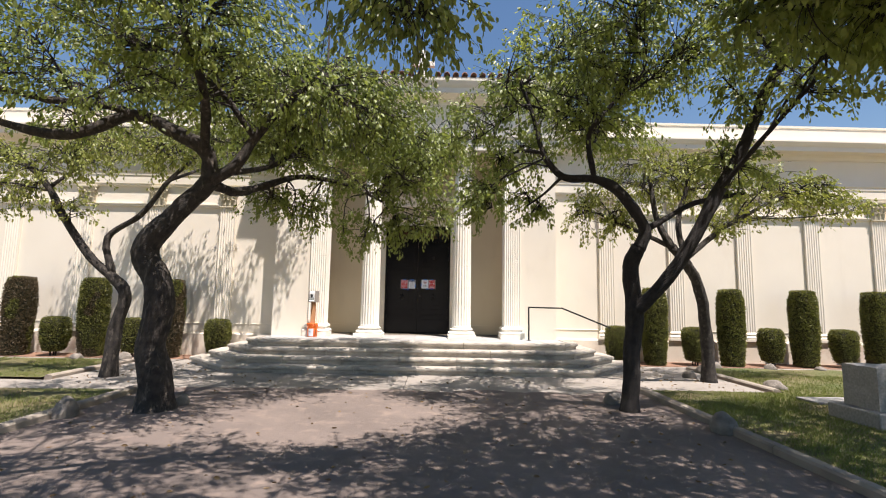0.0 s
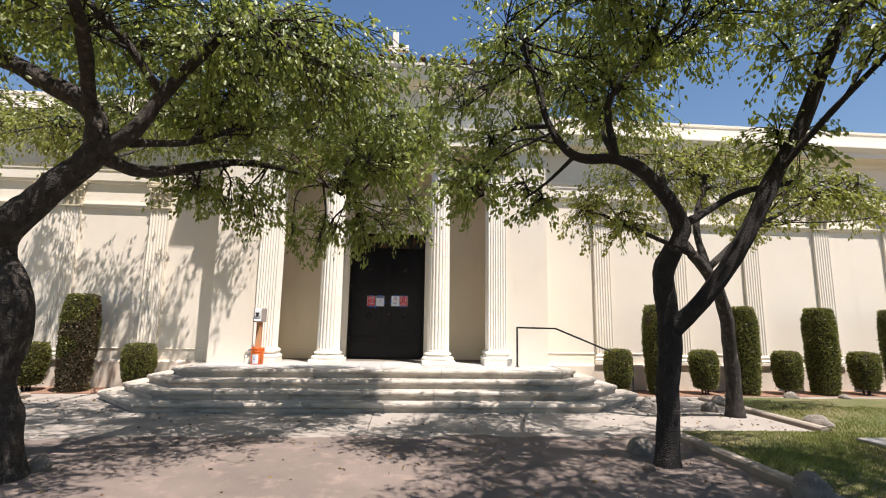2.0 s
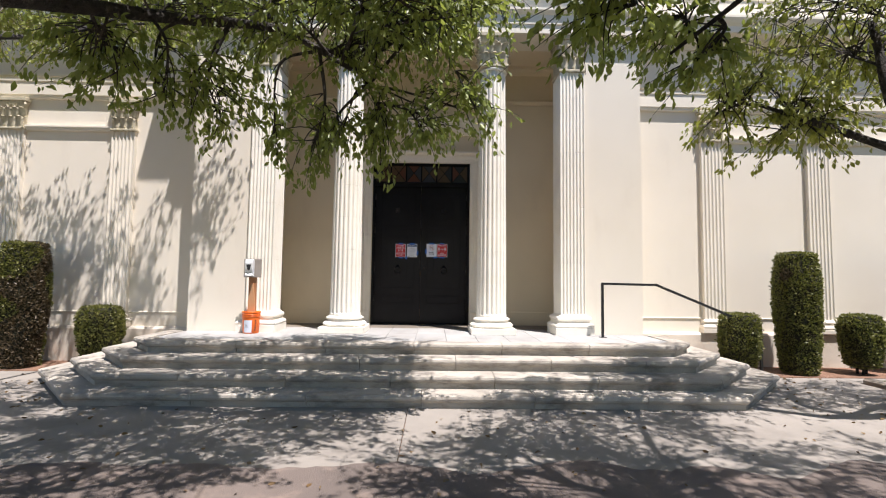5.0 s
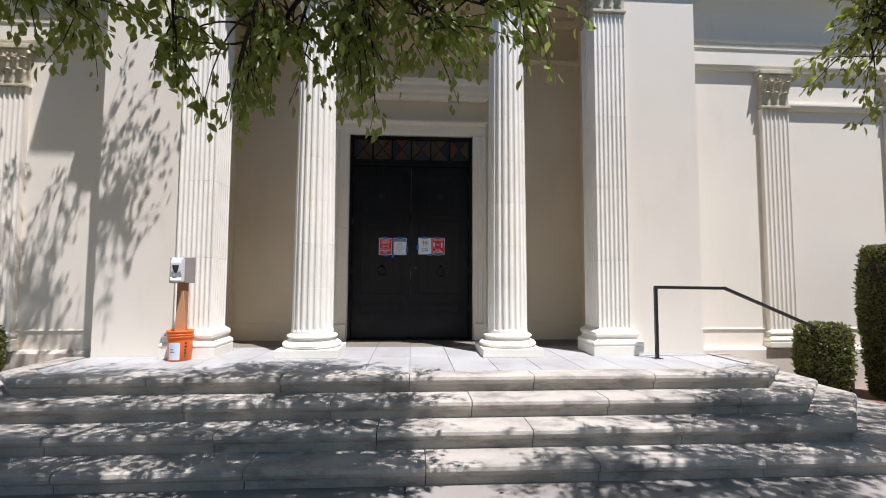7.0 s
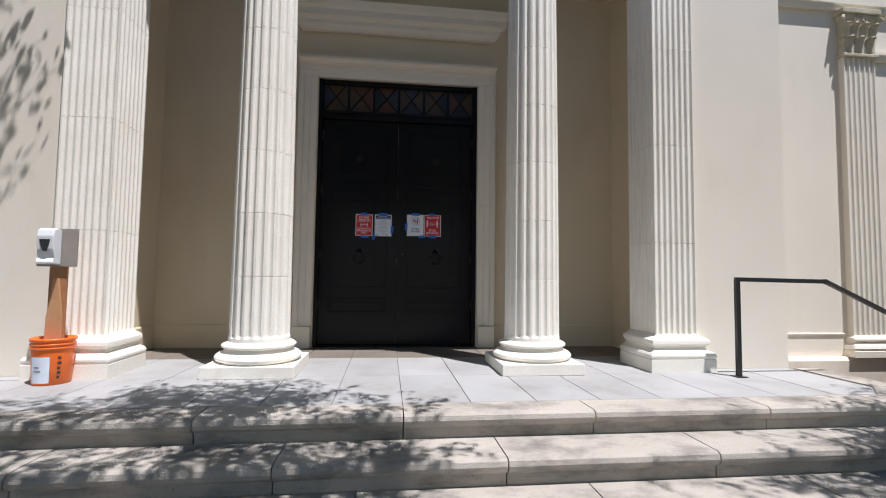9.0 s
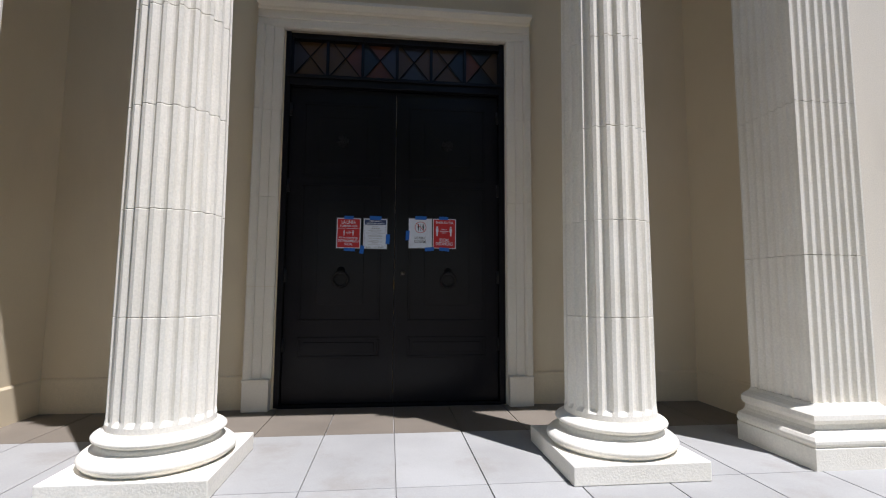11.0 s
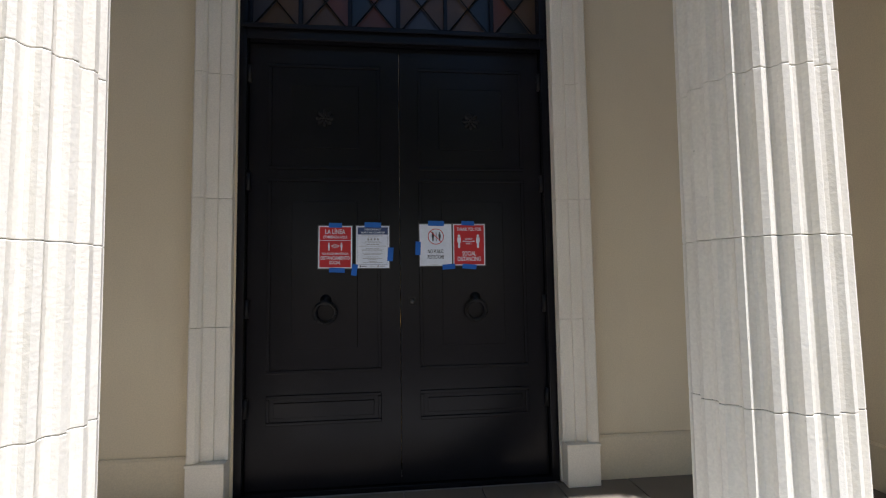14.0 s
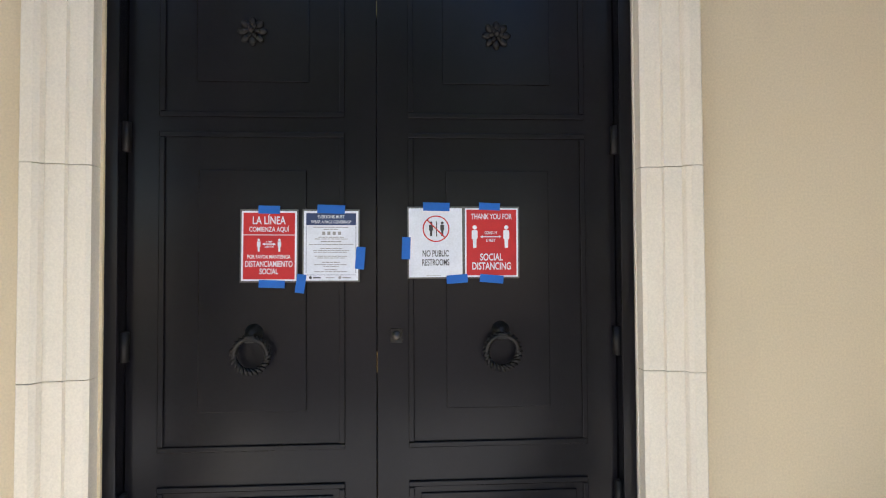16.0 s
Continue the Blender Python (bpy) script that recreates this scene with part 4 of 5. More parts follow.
def tree(label, base, trunk, limbs, clumps, seed, bark, leaf, leaf_size=0.086, per_twig=17, group="avenue trees"):
    """trunk and limbs: points (x, y, z, radius) in the world; clumps: (x, y, z, rx, ry, rz, twigs)."""
    rng = np.random.default_rng(seed)
    root = thing("tree", label, "tree", group, at=base)
    off = Vector(base)
    inv = Matrix.Translation(-off)
    samples = []
    for i, pts in enumerate([trunk, *limbs]):
        path = smooth_path(pts, 6)
        if i:
            samples += [q[:3] for q in path[4:]]
        else:
            samples += [path[-1][:3]]
            path[0][3] *= 1.45
            path[1][3] *= 1.22
            path[2][3] *= 1.08
        bm = tube(path, 12 if i == 0 else 9, 0.22)
        bmesh.ops.transform(bm, matrix=inv, verts=bm.verts)
        part("trunk" if i == 0 else "limb", bm, bark, root, smooth=True)
    samples = np.array(samples)
    # boughs that lead from the limbs into the clumps
    boughs, ends = [], []
    for c in clumps:
        ctr, rad, n = np.array(c[:3]), np.array(c[3:6]) * 1.1, int(c[6] * 0.55)
        near = samples[np.argsort(np.linalg.norm(samples - ctr, axis=1))[:6]]
        own = []
        for j in range(max(2, n // 30)):
            a = near[rng.integers(len(near))]
            b = ctr + rad * rng.uniform(-0.6, 0.6, 3)
            mid = (a + b) / 2 + rng.normal(size=3) * 0.19 * np.linalg.norm(b - a) + np.array([0, 0, 0.12 * np.linalg.norm(b - a)])
            pth = np.array([q for q in smooth_path([a, mid, b], 5)])
            boughs.append(pth)
            own.append(pth[3:])
        own = np.concatenate(own)
        d = rng.normal(size=(n, 3))
        d /= np.linalg.norm(d, axis=1)[:, None]
        tip = ctr + rad * d * 1.12 * rng.uniform(0.05, 1.0, n)[:, None] ** 0.42
        tip[:, 2] -= rng.uniform(0, 0.55, n) ** 2
        for q in tip:
            s = own[np.argsort(np.linalg.norm(own - q, axis=1))[rng.integers(min(9, len(own)))]]
            ends.append((s, q))
    k = 7
    bm = bmesh.new()
    for pth in boughs:
        r = np.linspace(0.019, 0.007, len(pth))
        tube([(*p, q) for p, q in zip(pth, r)], 6, 0.15, bm=bm)
    bmesh.ops.transform(bm, matrix=inv, verts=bm.verts)
    ob = part("bough", bm, bark, root, smooth=True)
    ob["kind"] = "stuff"
    s = np.array([e[0] for e in ends])
    q = np.array([e[1] for e in ends])
    ln = np.linalg.norm(q - s, axis=1)[:, None]
    mid = (s + q) / 2 + rng.normal(size=s.shape) * 0.13 * ln
    mid[:, 2] += 0.16 * ln[:, 0]
    t = np.linspace(0, 1, k)[None, :, None]
    paths = (1 - t) ** 2 * s[:, None] + 2 * t * (1 - t) * mid[:, None] + t ** 2 * q[:, None]
    twig_mesh("twig", paths - np.array(base), bark, root)
    n = len(ends) * per_twig
    which = np.repeat(np.arange(len(ends)), per_twig)
    tt = rng.uniform(0.2, 1.0, n)[:, None] ** 0.6
    p = (1 - tt) ** 2 * s[which] + 2 * tt * (1 - tt) * mid[which] + tt ** 2 * q[which]
    way = 2 * (1 - tt) * (mid[which] - s[which]) + 2 * tt * (q[which] - mid[which])
    way /= np.linalg.norm(way, axis=1)[:, None] + 1e-9
    way = way * 0.5 + rng.normal(size=(n, 3)) * 0.42 + np.array([0, 0, -0.75])
    way /= np.linalg.norm(way, axis=1)[:, None]
    p += rng.normal(size=(n, 3)) * 0.03 + way * 0.02
    size = leaf_size * rng.uniform(0.5, 1.15, n)
    leaf_cloud("crown", p - np.array(base), way, size, rng, leaf, root)
    return root


tree("dark leaning tree with forked trunk and drooping green leaves", (3.05, 7.37, 0),
     [(3.02, 7.38, -0.1, 0.144), (3.05, 7.37, 0.35, 0.132), (3.07, 7.36, 0.9, 0.126), (3.111, 7.32, 1.604, 0.136), (3.047, 7.274, 2.199, 0.124), (3.129, 7.137, 2.519, 0.112)],
     [[(3.111, 7.302, 1.513, 0.112), (3.541, 7.091, 2.043, 0.102), (3.87, 6.954, 2.592, 0.096), (4.209, 6.863, 3.306, 0.092), (4.602, 6.771, 4.038, 0.084), (4.914, 6.679, 4.853, 0.084), (5.142, 6.588, 5.31, 0.064)],
      [(3.129, 7.137, 2.473, 0.104), (3.203, 7.091, 2.748, 0.092), (3.074, 7.046, 2.995, 0.084), (2.772, 7.091, 3.388, 0.084), (2.452, 7.137, 3.562, 0.068), (1.976, 7.229, 3.617, 0.056), (1.702, 7.32, 4.029, 0.044), (1.556, 7.366, 4.624, 0.036), (1.327, 7.32, 5.264, 0.024)],
      [(3.157, 7.091, 2.748, 0.064), (3.431, 7.137, 2.885, 0.048), (4.026, 7.137, 3.215, 0.042), (4.804, 7.137, 3.388, 0.028)],
      [(2.452, 7.137, 3.562, 0.048), (2.379, 7.137, 4.258, 0.040), (2.699, 7.137, 4.715, 0.032), (3.111, 7.137, 5.127, 0.020)],
      [(5.142, 6.588, 5.283, 0.056), (4.712, 6.497, 5.63, 0.044), (4.209, 6.405, 5.95, 0.028)],
      [(5.142, 6.588, 5.283, 0.056), (5.582, 6.405, 5.813, 0.044), (6.131, 6.222, 6.316, 0.028)],
      [(1.702, 7.32, 4.029, 0.032), (1.373, 8.052, 4.258, 0.024), (1.098, 8.693, 4.075, 0.016)],
      [(4.209, 6.863, 3.306, 0.040), (4.484, 6.314, 3.892, 0.032), (4.667, 5.49, 4.441, 0.024)],
      [(2.452, 7.137, 3.562, 0.040), (2.745, 8.144, 4.349, 0.032), (3.294, 9.15, 5.081, 0.020)],
      [(1.976, 7.229, 3.617, 0.028), (1.784, 7.777, 3.434, 0.020), (1.601, 8.418, 3.343, 0.012)]],
     [(1.75, 7.2, 5.2, 1.15, 1.3, 0.85, 420), (3.2, 7.0, 5.6, 1.35, 1.4, 0.75, 560), (1.4, 8.3, 4.25, 0.75, 0.8, 0.6, 160), (1.65, 8.5, 3.45, 0.5, 0.5, 0.4, 80), (0.62, 7.3, 3.4, 0.5, 0.55, 0.5, 130), (5.4, 6.6, 5.9, 1.5, 1.4, 0.9, 460), (4.7, 5.5, 4.7, 1.0, 0.9, 0.55, 170), (4.6, 7.1, 3.85, 0.6, 0.5, 0.45, 90), (2.5, 7.6, 4.7, 0.9, 0.9, 0.5, 115), (3.5, 9.5, 5.2, 1.1, 0.8, 0.55, 240), (4.5, 6.9, 4.8, 0.4, 0.4, 0.5, 60), (2.3, 6.2, 5.6, 1.0, 0.9, 0.6, 170), (2.3, 8.8, 5.7, 0.9, 0.8, 0.4, 190), (3.2, 8.4, 5.9, 1.0, 0.7, 0.4, 240), (3.1, 5.4, 6.0, 1.5, 1.0, 0.4, 460), (0.5, 7.5, 4.5, 0.6, 0.7, 0.5, 105)],
     11, BARK, LEAF)

tree("stout grey-barked tree with twisting trunk and wide drooping crown", (-4.0, 7.05, 0),
     [(-3.98, 7.05, -0.1, 0.24), (-4.02, 7.05, 0.45, 0.215), (-4.15, 7.08, 0.95, 0.2), (-4.07, 7.1, 1.66, 0.195), (-4.37, 7.1, 2.28, 0.185), (-4.12, 7.15, 2.72, 0.16), (-3.78, 7.2, 3.12, 0.15), (-3.54, 7.22, 3.42, 0.14)],
     [[(-3.51, 7.2, 3.405, 0.125), (-3.582, 7.11, 3.855, 0.115), (-4.05, 7.02, 4.143, 0.105), (-4.599, 6.93, 4.341, 0.095), (-5.238, 6.84, 4.035, 0.08), (-5.724, 6.75, 3.963, 0.07), (-6.39, 6.66, 4.107, 0.05)],
      [(-4.545, 6.93, 4.323, 0.07), (-4.95, 6.84, 4.44, 0.06), (-5.778, 6.75, 4.485, 0.05), (-6.66, 6.66, 4.665, 0.03)],
      [(-3.51, 7.2, 3.423, 0.1), (-3.105, 7.11, 3.63, 0.09), (-2.835, 7.11, 4.08, 0.075), (-2.34, 7.02, 4.62, 0.055), (-1.71, 6.93, 5.025, 0.03)],
      [(-3.582, 7.11, 3.855, 0.07), (-3.24, 6.3, 4.395, 0.06), (-3.06, 5.4, 4.845, 0.04)],
      [(-2.835, 7.11, 4.08, 0.05), (-3.24, 6.75, 4.665, 0.04), (-3.87, 6.48, 5.205, 0.025)],
      [(-3.54, 7.22, 3.4, 0.09), (-3.36, 7.8, 3.38, 0.08), (-3.12, 8.6, 3.72, 0.066), (-2.85, 9.35, 4.06, 0.055), (-2.3, 9.35, 4.03, 0.045), (-1.7, 9.2, 3.86, 0.036), (-1.1, 9.4, 3.6, 0.02)],
      [(-3.3, 7.4, 3.6, 0.05), (-2.95, 8.2, 3.95, 0.045), (-2.6, 9.0, 4.5, 0.035), (-1.6, 9.8, 4.9, 0.02)],
      [(-2.95, 8.2, 3.95, 0.05), (-3.3, 9.2, 4.7, 0.04), (-4.0, 10.0, 5.1, 0.025)],
      [(-1.7, 9.2, 3.86, 0.03), (-1.1, 9.6, 3.7, 0.022), (-0.8, 9.75, 3.2, 0.014)]],
     [(-5.1, 6.9, 5.0, 1.7, 1.5, 0.8, 430), (-3.1, 6.7, 5.0, 1.5, 1.6, 0.85, 460), (-1.9, 7.4, 4.8, 1.2, 1.3, 0.75, 400), (-1.5, 9.3, 3.95, 1.1, 0.6, 0.45, 180), (-0.82, 9.65, 3.12, 0.22, 0.28, 0.55, 70), (-1.0, 7.7, 4.7, 0.7, 0.8, 0.65, 150), (-0.1, 9.3, 4.7, 0.7, 0.7, 0.6, 150), (-1.25, 9.6, 3.05, 0.3, 0.35, 0.45, 45), (-1.7, 9.6, 3.05, 0.35, 0.35, 0.5, 60), (-0.3, 9.6, 3.35, 0.38, 0.35, 0.45, 60), (0.25, 9.7, 3.55, 0.32, 0.35, 0.45, 45), (-0.5, 9.0, 4.2, 0.8, 0.8, 0.7, 260), (-2.4, 9.6, 3.4, 0.5, 0.4, 0.4, 70), (-6.4, 6.7, 4.6, 1.1, 1.3, 0.6, 220), (-3.4, 5.3, 5.1, 1.6, 1.0, 0.6, 480), (-2.9, 9.6, 3.5, 0.45, 0.35, 0.35, 50), (-3.3, 9.0, 3.5, 0.6, 0.4, 0.32, 80), (-2.8, 8.4, 4.6, 0.9, 0.8, 0.5, 240), (-2.9, 8.6, 5.6, 1.3, 0.8, 0.45, 320), (-4.6, 8.4, 5.5, 1.1, 0.8, 0.45, 340), (-1.95, 8.2, 5.7, 0.8, 0.8, 0.4, 300), (-0.6, 8.1, 5.1, 0.75, 0.9, 0.55, 180), (0.0, 10.1, 4.9, 0.8, 0.8, 0.45, 190), (-0.75, 10.9, 4.9, 0.85, 0.5, 0.35, 150), (-1.3, 10.1, 5.0, 1.0, 1.0, 0.5, 380), (-3.0, 10.0, 5.0, 1.2, 1.0, 0.55, 440), (-4.6, 9.8, 5.0, 1.2, 1.0, 0.55, 300)],
     12, BARK_PALE, LEAF)

tree("slim tree with bent pale trunk and light green leaves", (5.9, 10.2, 0),
     [(5.9, 10.2, -0.1, 0.13), (5.8, 10.05, 1.0, 0.115), (5.55, 9.8, 1.95, 0.11), (5.2, 9.6, 2.45, 0.1), (4.85, 9.5, 2.8, 0.09)],
     [[(4.85, 9.5, 2.78, 0.075), (4.6, 9.6, 3.4, 0.06), (4.5, 9.7, 4.4, 0.035)],
      [(5.2, 9.6, 2.45, 0.07), (5.15, 9.8, 3.4, 0.06), (5.6, 10, 4.5, 0.035)],
      [(5.2, 9.6, 2.6, 0.06), (6.2, 9.9, 3.3, 0.05), (7.4, 10, 3.95, 0.03)],
      [(4.85, 9.5, 2.8, 0.05), (4.2, 9.8, 3.2, 0.04), (3.5, 10.1, 3.6, 0.02)]],
     [(4.7, 10.0, 4.5, 1.3, 1.1, 0.75, 360), (6.2, 10.2, 4.5, 1.2, 1.2, 0.75, 320), (7.5, 10.2, 4.15, 1.1, 1.1, 0.55, 240), (3.55, 10.2, 3.7, 0.65, 0.7, 0.6, 160), (8.5, 10.2, 4.0, 0.7, 0.7, 0.4, 100), (6.3, 10, 3.45, 0.6, 0.6, 0.35, 70), (4.2, 10, 3.45, 0.6, 0.6, 0.4, 80), (9.4, 10.3, 3.9, 0.5, 0.5, 0.3, 50)],
     13, BARK_PALE, LEAF_LIME, 0.084)

tree("slim crooked tree with forked pale trunk", (-6.5, 9.75, 0),
     [(-6.5, 9.75, -0.1, 0.14), (-6.45, 9.75, 0.9, 0.125), (-6.32, 9.752, 1.659, 0.115), (-6.67, 9.752, 2.064, 0.1)],
     [[(-6.624, 9.752, 2.018, 0.09), (-7.084, 9.752, 2.386, 0.085), (-7.756, 9.752, 3.26, 0.075), (-8.105, 9.752, 3.849, 0.06), (-8.832, 9.752, 4.566, 0.04)],
      [(-6.624, 9.752, 2.064, 0.075), (-6.771, 9.752, 2.8, 0.065), (-6.136, 9.752, 3.297, 0.055), (-5.612, 9.752, 4.033, 0.045), (-5.29, 10.12, 4.64, 0.03)],
      [(-8.105, 9.752, 3.812, 0.04), (-7.636, 10.12, 4.456, 0.03), (-7.084, 11.04, 5.192, 0.02)],
      [(-5.612, 9.752, 4.033, 0.035), (-5.428, 11.04, 4.732, 0.03), (-4.968, 11.96, 5.56, 0.02)]],
     [(-8.1, 9.7, 4.4, 1.2, 1.0, 0.65, 200), (-5.8, 9.7, 4.7, 1.0, 1.0, 0.55, 150), (-8.8, 9.7, 3.6, 0.8, 0.8, 0.5, 90), (-7, 9.6, 4.6, 0.8, 0.8, 0.55, 110), (-9.7, 9.7, 4.5, 1.0, 1.0, 0.6, 110), (-7.3, 9.5, 3.5, 0.5, 0.5, 0.3, 30), (-4.9, 12.2, 5.6, 0.9, 0.6, 0.6, 170), (-6.2, 12.3, 5.6, 0.9, 0.6, 0.6, 190), (-7.6, 12.3, 5.7, 0.9, 0.6, 0.6, 190), (-9.0, 12.2, 5.6, 0.9, 0.6, 0.6, 150), (-3.5, 11.9, 5.8, 0.6, 0.5, 0.45, 80)],
     14, BARK_PALE, LEAF_LIME, 0.084)

tree("tall dark tree whose crown overhangs the path", (4.6, 1.2, 0),
     [(4.6, 1.2, -0.1, 0.2), (4.5, 1.2, 1.2, 0.18), (4.35, 1.4, 2.4, 0.15)],
     [[(4.35, 1.4, 2.35, 0.11), (4.0, 2.4, 3.6, 0.09), (4.0, 3.8, 4.6, 0.06), (4.1, 4.8, 5.2, 0.03)],
      [(4.35, 1.4, 2.35, 0.11), (3.0, 1.6, 3.9, 0.08), (1.6, 2.0, 4.9, 0.04)],
      [(4.0, 2.4, 3.6, 0.06), (3.0, 3.2, 4.6, 0.04), (1.8, 3.8, 5.2, 0.025)]],
     [(4.0, 4.5, 4.9, 1.0, 0.8, 0.6, 330), (4.9, 4.7, 4.5, 0.6, 0.6, 0.6, 110), (2.6, 3.7, 5.8, 1.7, 1.3, 0.5, 620), (1.3, 2.0, 5.5, 1.6, 1.3, 0.6, 420), (3.4, 1.8, 5.2, 1.6, 1.4, 0.7, 420), (0.6, 3.4, 5.9, 1.2, 0.9, 0.4, 300), (6.0, 3.0, 5.2, 1.7, 1.6, 0.6, 420), (7.6, 5.0, 5.5, 1.5, 1.4, 0.5, 280), (3.1, 3.0, 6.5, 2.5, 2.2, 0.6, 2300), (7.9, 4.2, 6.5, 2.6, 2.4, 0.6, 2100)],
     15, BARK, LEAF, 0.11)

tree("tall tree whose leafy boughs hang over the path", (-6.0, 1.4, 0),
     [(-6.0, 1.4, -0.1, 0.2), (-5.9, 1.5, 1.4, 0.17), (-5.6, 1.7, 2.6, 0.14)],
     [[(-5.6, 1.7, 2.55, 0.11), (-4.4, 2.6, 3.9, 0.08), (-2.6, 3.4, 4.7, 0.05), (-0.9, 3.9, 4.85, 0.025)],
      [(-5.6, 1.7, 2.55, 0.09), (-5.6, 3.0, 3.9, 0.07), (-5.2, 4.2, 4.6, 0.04)]],
     [(-0.3, 4.0, 4.2, 0.80, 0.35, 0.42, 210), (-1.6, 3.8, 5.1, 0.9, 0.8, 0.4, 140), (-3.0, 2.4, 6.2, 2.2, 1.5, 0.5, 620), (-1.0, 2.6, 6.3, 1.5, 1.2, 0.4, 320), (-3.4, 4.0, 5.0, 1.2, 1.0, 0.5, 200), (-5.3, 4.4, 4.9, 1.2, 1.0, 0.6, 190)],
     16, BARK, LEAF)


# ---- clipped shrubs ----
def shrub(x, y, w, h, seed, tall, dry=0.0):
    rng = np.random.default_rng(seed)
    root = thing("shrub", ("tall clipped square shrub with flat top" if tall else "low clipped box shrub with bare stems") + (", browned in part" if dry else ", olive green"), "shrub", "tall shrubs" if tall else "low shrubs", at=(x, y, 0))
    foot = 0.72 if not tall else 0.80
    lift = 0.16 if not tall else 0.04
    bm = bmesh.new()
    rings = []
    for i in range(9):
        t = i / 8
        z = lift + (h - lift - 0.03) * t
        r = w / 2 * (foot + (1 - foot) * min(1, t * 2.2)) * 0.90
        if t > 0.8:
            r *= 1 - 2.6 * (t - 0.8) ** 1.6
        ring = []
        for k in range(16):
            a = 2 * math.pi * k / 16
            ca, sa = math.cos(a), math.sin(a)
            q = (abs(ca) ** 3.4 + abs(sa) ** 3.4) ** (-1 / 3.4)
            rr = r * q * (1 + 0.10 * noise.noise(Vector((ca * 2 + x, sa * 2, z * 3))) + 0.05 * noise.noise(Vector((ca * 6 + x, sa * 6, z * 7))))
            ring.append(bm.verts.new((rr * ca, rr * sa, z)))
        rings.append(ring)
    for a, b in zip(rings, rings[1:]):
        for k in range(16):
            bm.faces.new((a[k], a[(k + 1) % 16], b[(k + 1) % 16], b[k]))
    bm.faces.new(rings[0][::-1])
    bm.faces.new(rings[-1])
    bm.faces.ensure_lookup_table()
    polys = [([v.co.copy() for v in f.verts], f.calc_area()) for f in bm.faces]
    # added solid core, coloured as the shade deep in the foliage
    part("inner_shade_mass", bm, HEDGE_CORE, root)
    area = np.array([p[1] for p in polys])
    n = int(area.sum() * 4200)
    pick = rng.choice(len(polys), n, p=area / area.sum())
    P, W = np.empty((n, 3)), np.empty((n, 3))
    for i, f in enumerate(pick):
        vs = polys[f][0]
        if len(vs) == 4:
            u, v = rng.random(2)
            p = vs[0].lerp(vs[1], u).lerp(vs[3].lerp(vs[2], u), v)
            nn = (vs[1] - vs[0]).cross(vs[3] - vs[0])
        else:
            ctr = sum(vs, Vector()) / len(vs)
            p = ctr.lerp(vs[rng.integers(len(vs))].lerp(vs[rng.integers(len(vs))], rng.random()), math.sqrt(rng.random()))
            nn = Vector((0, 0, 1 if ctr.z > h / 2 else -1))
        P[i], W[i] = p, nn.normalized()
    W = W * 0.7 + rng.normal(size=(n, 3)) * 0.5 + np.array([0, 0, 0.35])
    W /= np.linalg.norm(W, axis=1)[:, None]
    brown = np.array([noise.noise(Vector(p) * 2.2 + Vector((seed, 0, 0))) for p in P]) < dry * 1.2 - 0.6
    for name, keep, m in (("foliage", ~brown, HEDGE), ("dry_foliage", brown, HEDGE_DRY)):
        if keep.sum() > 5:
            leaf_cloud(name, P[keep] - W[keep] * 0.012 + rng.normal(size=(keep.sum(), 3)) * 0.014, W[keep], 0.042 * rng.uniform(0.6, 1.3, keep.sum()), rng, m, root, wide=0.5)
    if not tall:
        for k in range(3):
            a = k * 2.1
            part("stem", tube([(0.06 * math.cos(a), 0.06 * math.sin(a), -0.06, 0.022), (0.08 * math.cos(a), 0.08 * math.sin(a), 0.3, 0.018)], 6), BARK, root)
    return root


for i, x in enumerate((4.93, 7.03, 9.12, 11.12, 13.15)):
    shrub(x, 12.76, 0.60, 1.02, 30 + i, False)
for i, x in enumerate((5.95, 8.05, 10.05, 12.09)):
    shrub(x, 12.76, 0.64, 2.06, 40 + i, True, 0.0)
for i, x in enumerate((-5.74, -7.95, -10.0, -12.0)):
    shrub(x, 12.76, 0.62, 1.02, 50 + i, False)
for i, x in enumerate((-7.03, -9.04, -11.0, -13.0)):
    shrub(x, 12.76, 0.66, 2.06, 60 + i, True, (0.55, 0.2, 0.6, 0.2)[i])


# ---- handrail ----
rail = thing("handrail", "black painted steel handrail bent down beside the steps", "handrail", at=(2.47, 12.39, PORCH))
pts = [(0.0, 0.0, 0.86), (0.88, 0.0, 0.85), (2.62, 0.28, 0.20), (2.78, 0.30, 0.195)]
bm = bmesh.new()
for a, b in zip(pts, pts[1:]):
    d = Vector(b) - Vector(a)
    m = Matrix.Translation((Vector(a) + Vector(b)) / 2) @ d.to_track_quat("X", "Z").to_matrix().to_4x4()
    o = bmesh.new()
    add_box(o, -d.length / 2 - 0.015, d.length / 2 + 0.015, -0.018, 0.018, -0.019, 0.019, 0.003)
    bmesh.ops.transform(o, matrix=m, verts=o.verts)
    me = bpy.data.meshes.new("rail_piece")
    o.to_mesh(me)
    o.free()
    bm.from_mesh(me)
part("top_rail", bm, RAIL_PAINT, rail)
part("post", box(-0.019, 0.019, -0.019, 0.019, 0.0, 0.86, 0.003), RAIL_PAINT, rail)
part("post", box(2.762, 2.80, 0.281, 0.319, -PORCH, 0.2, 0.003), RAIL_PAINT, rail)
part("foot_plate", box(-0.05, 0.05, -0.05, 0.05, 0.0, 0.008, 0.002), RAIL_PAINT, rail)

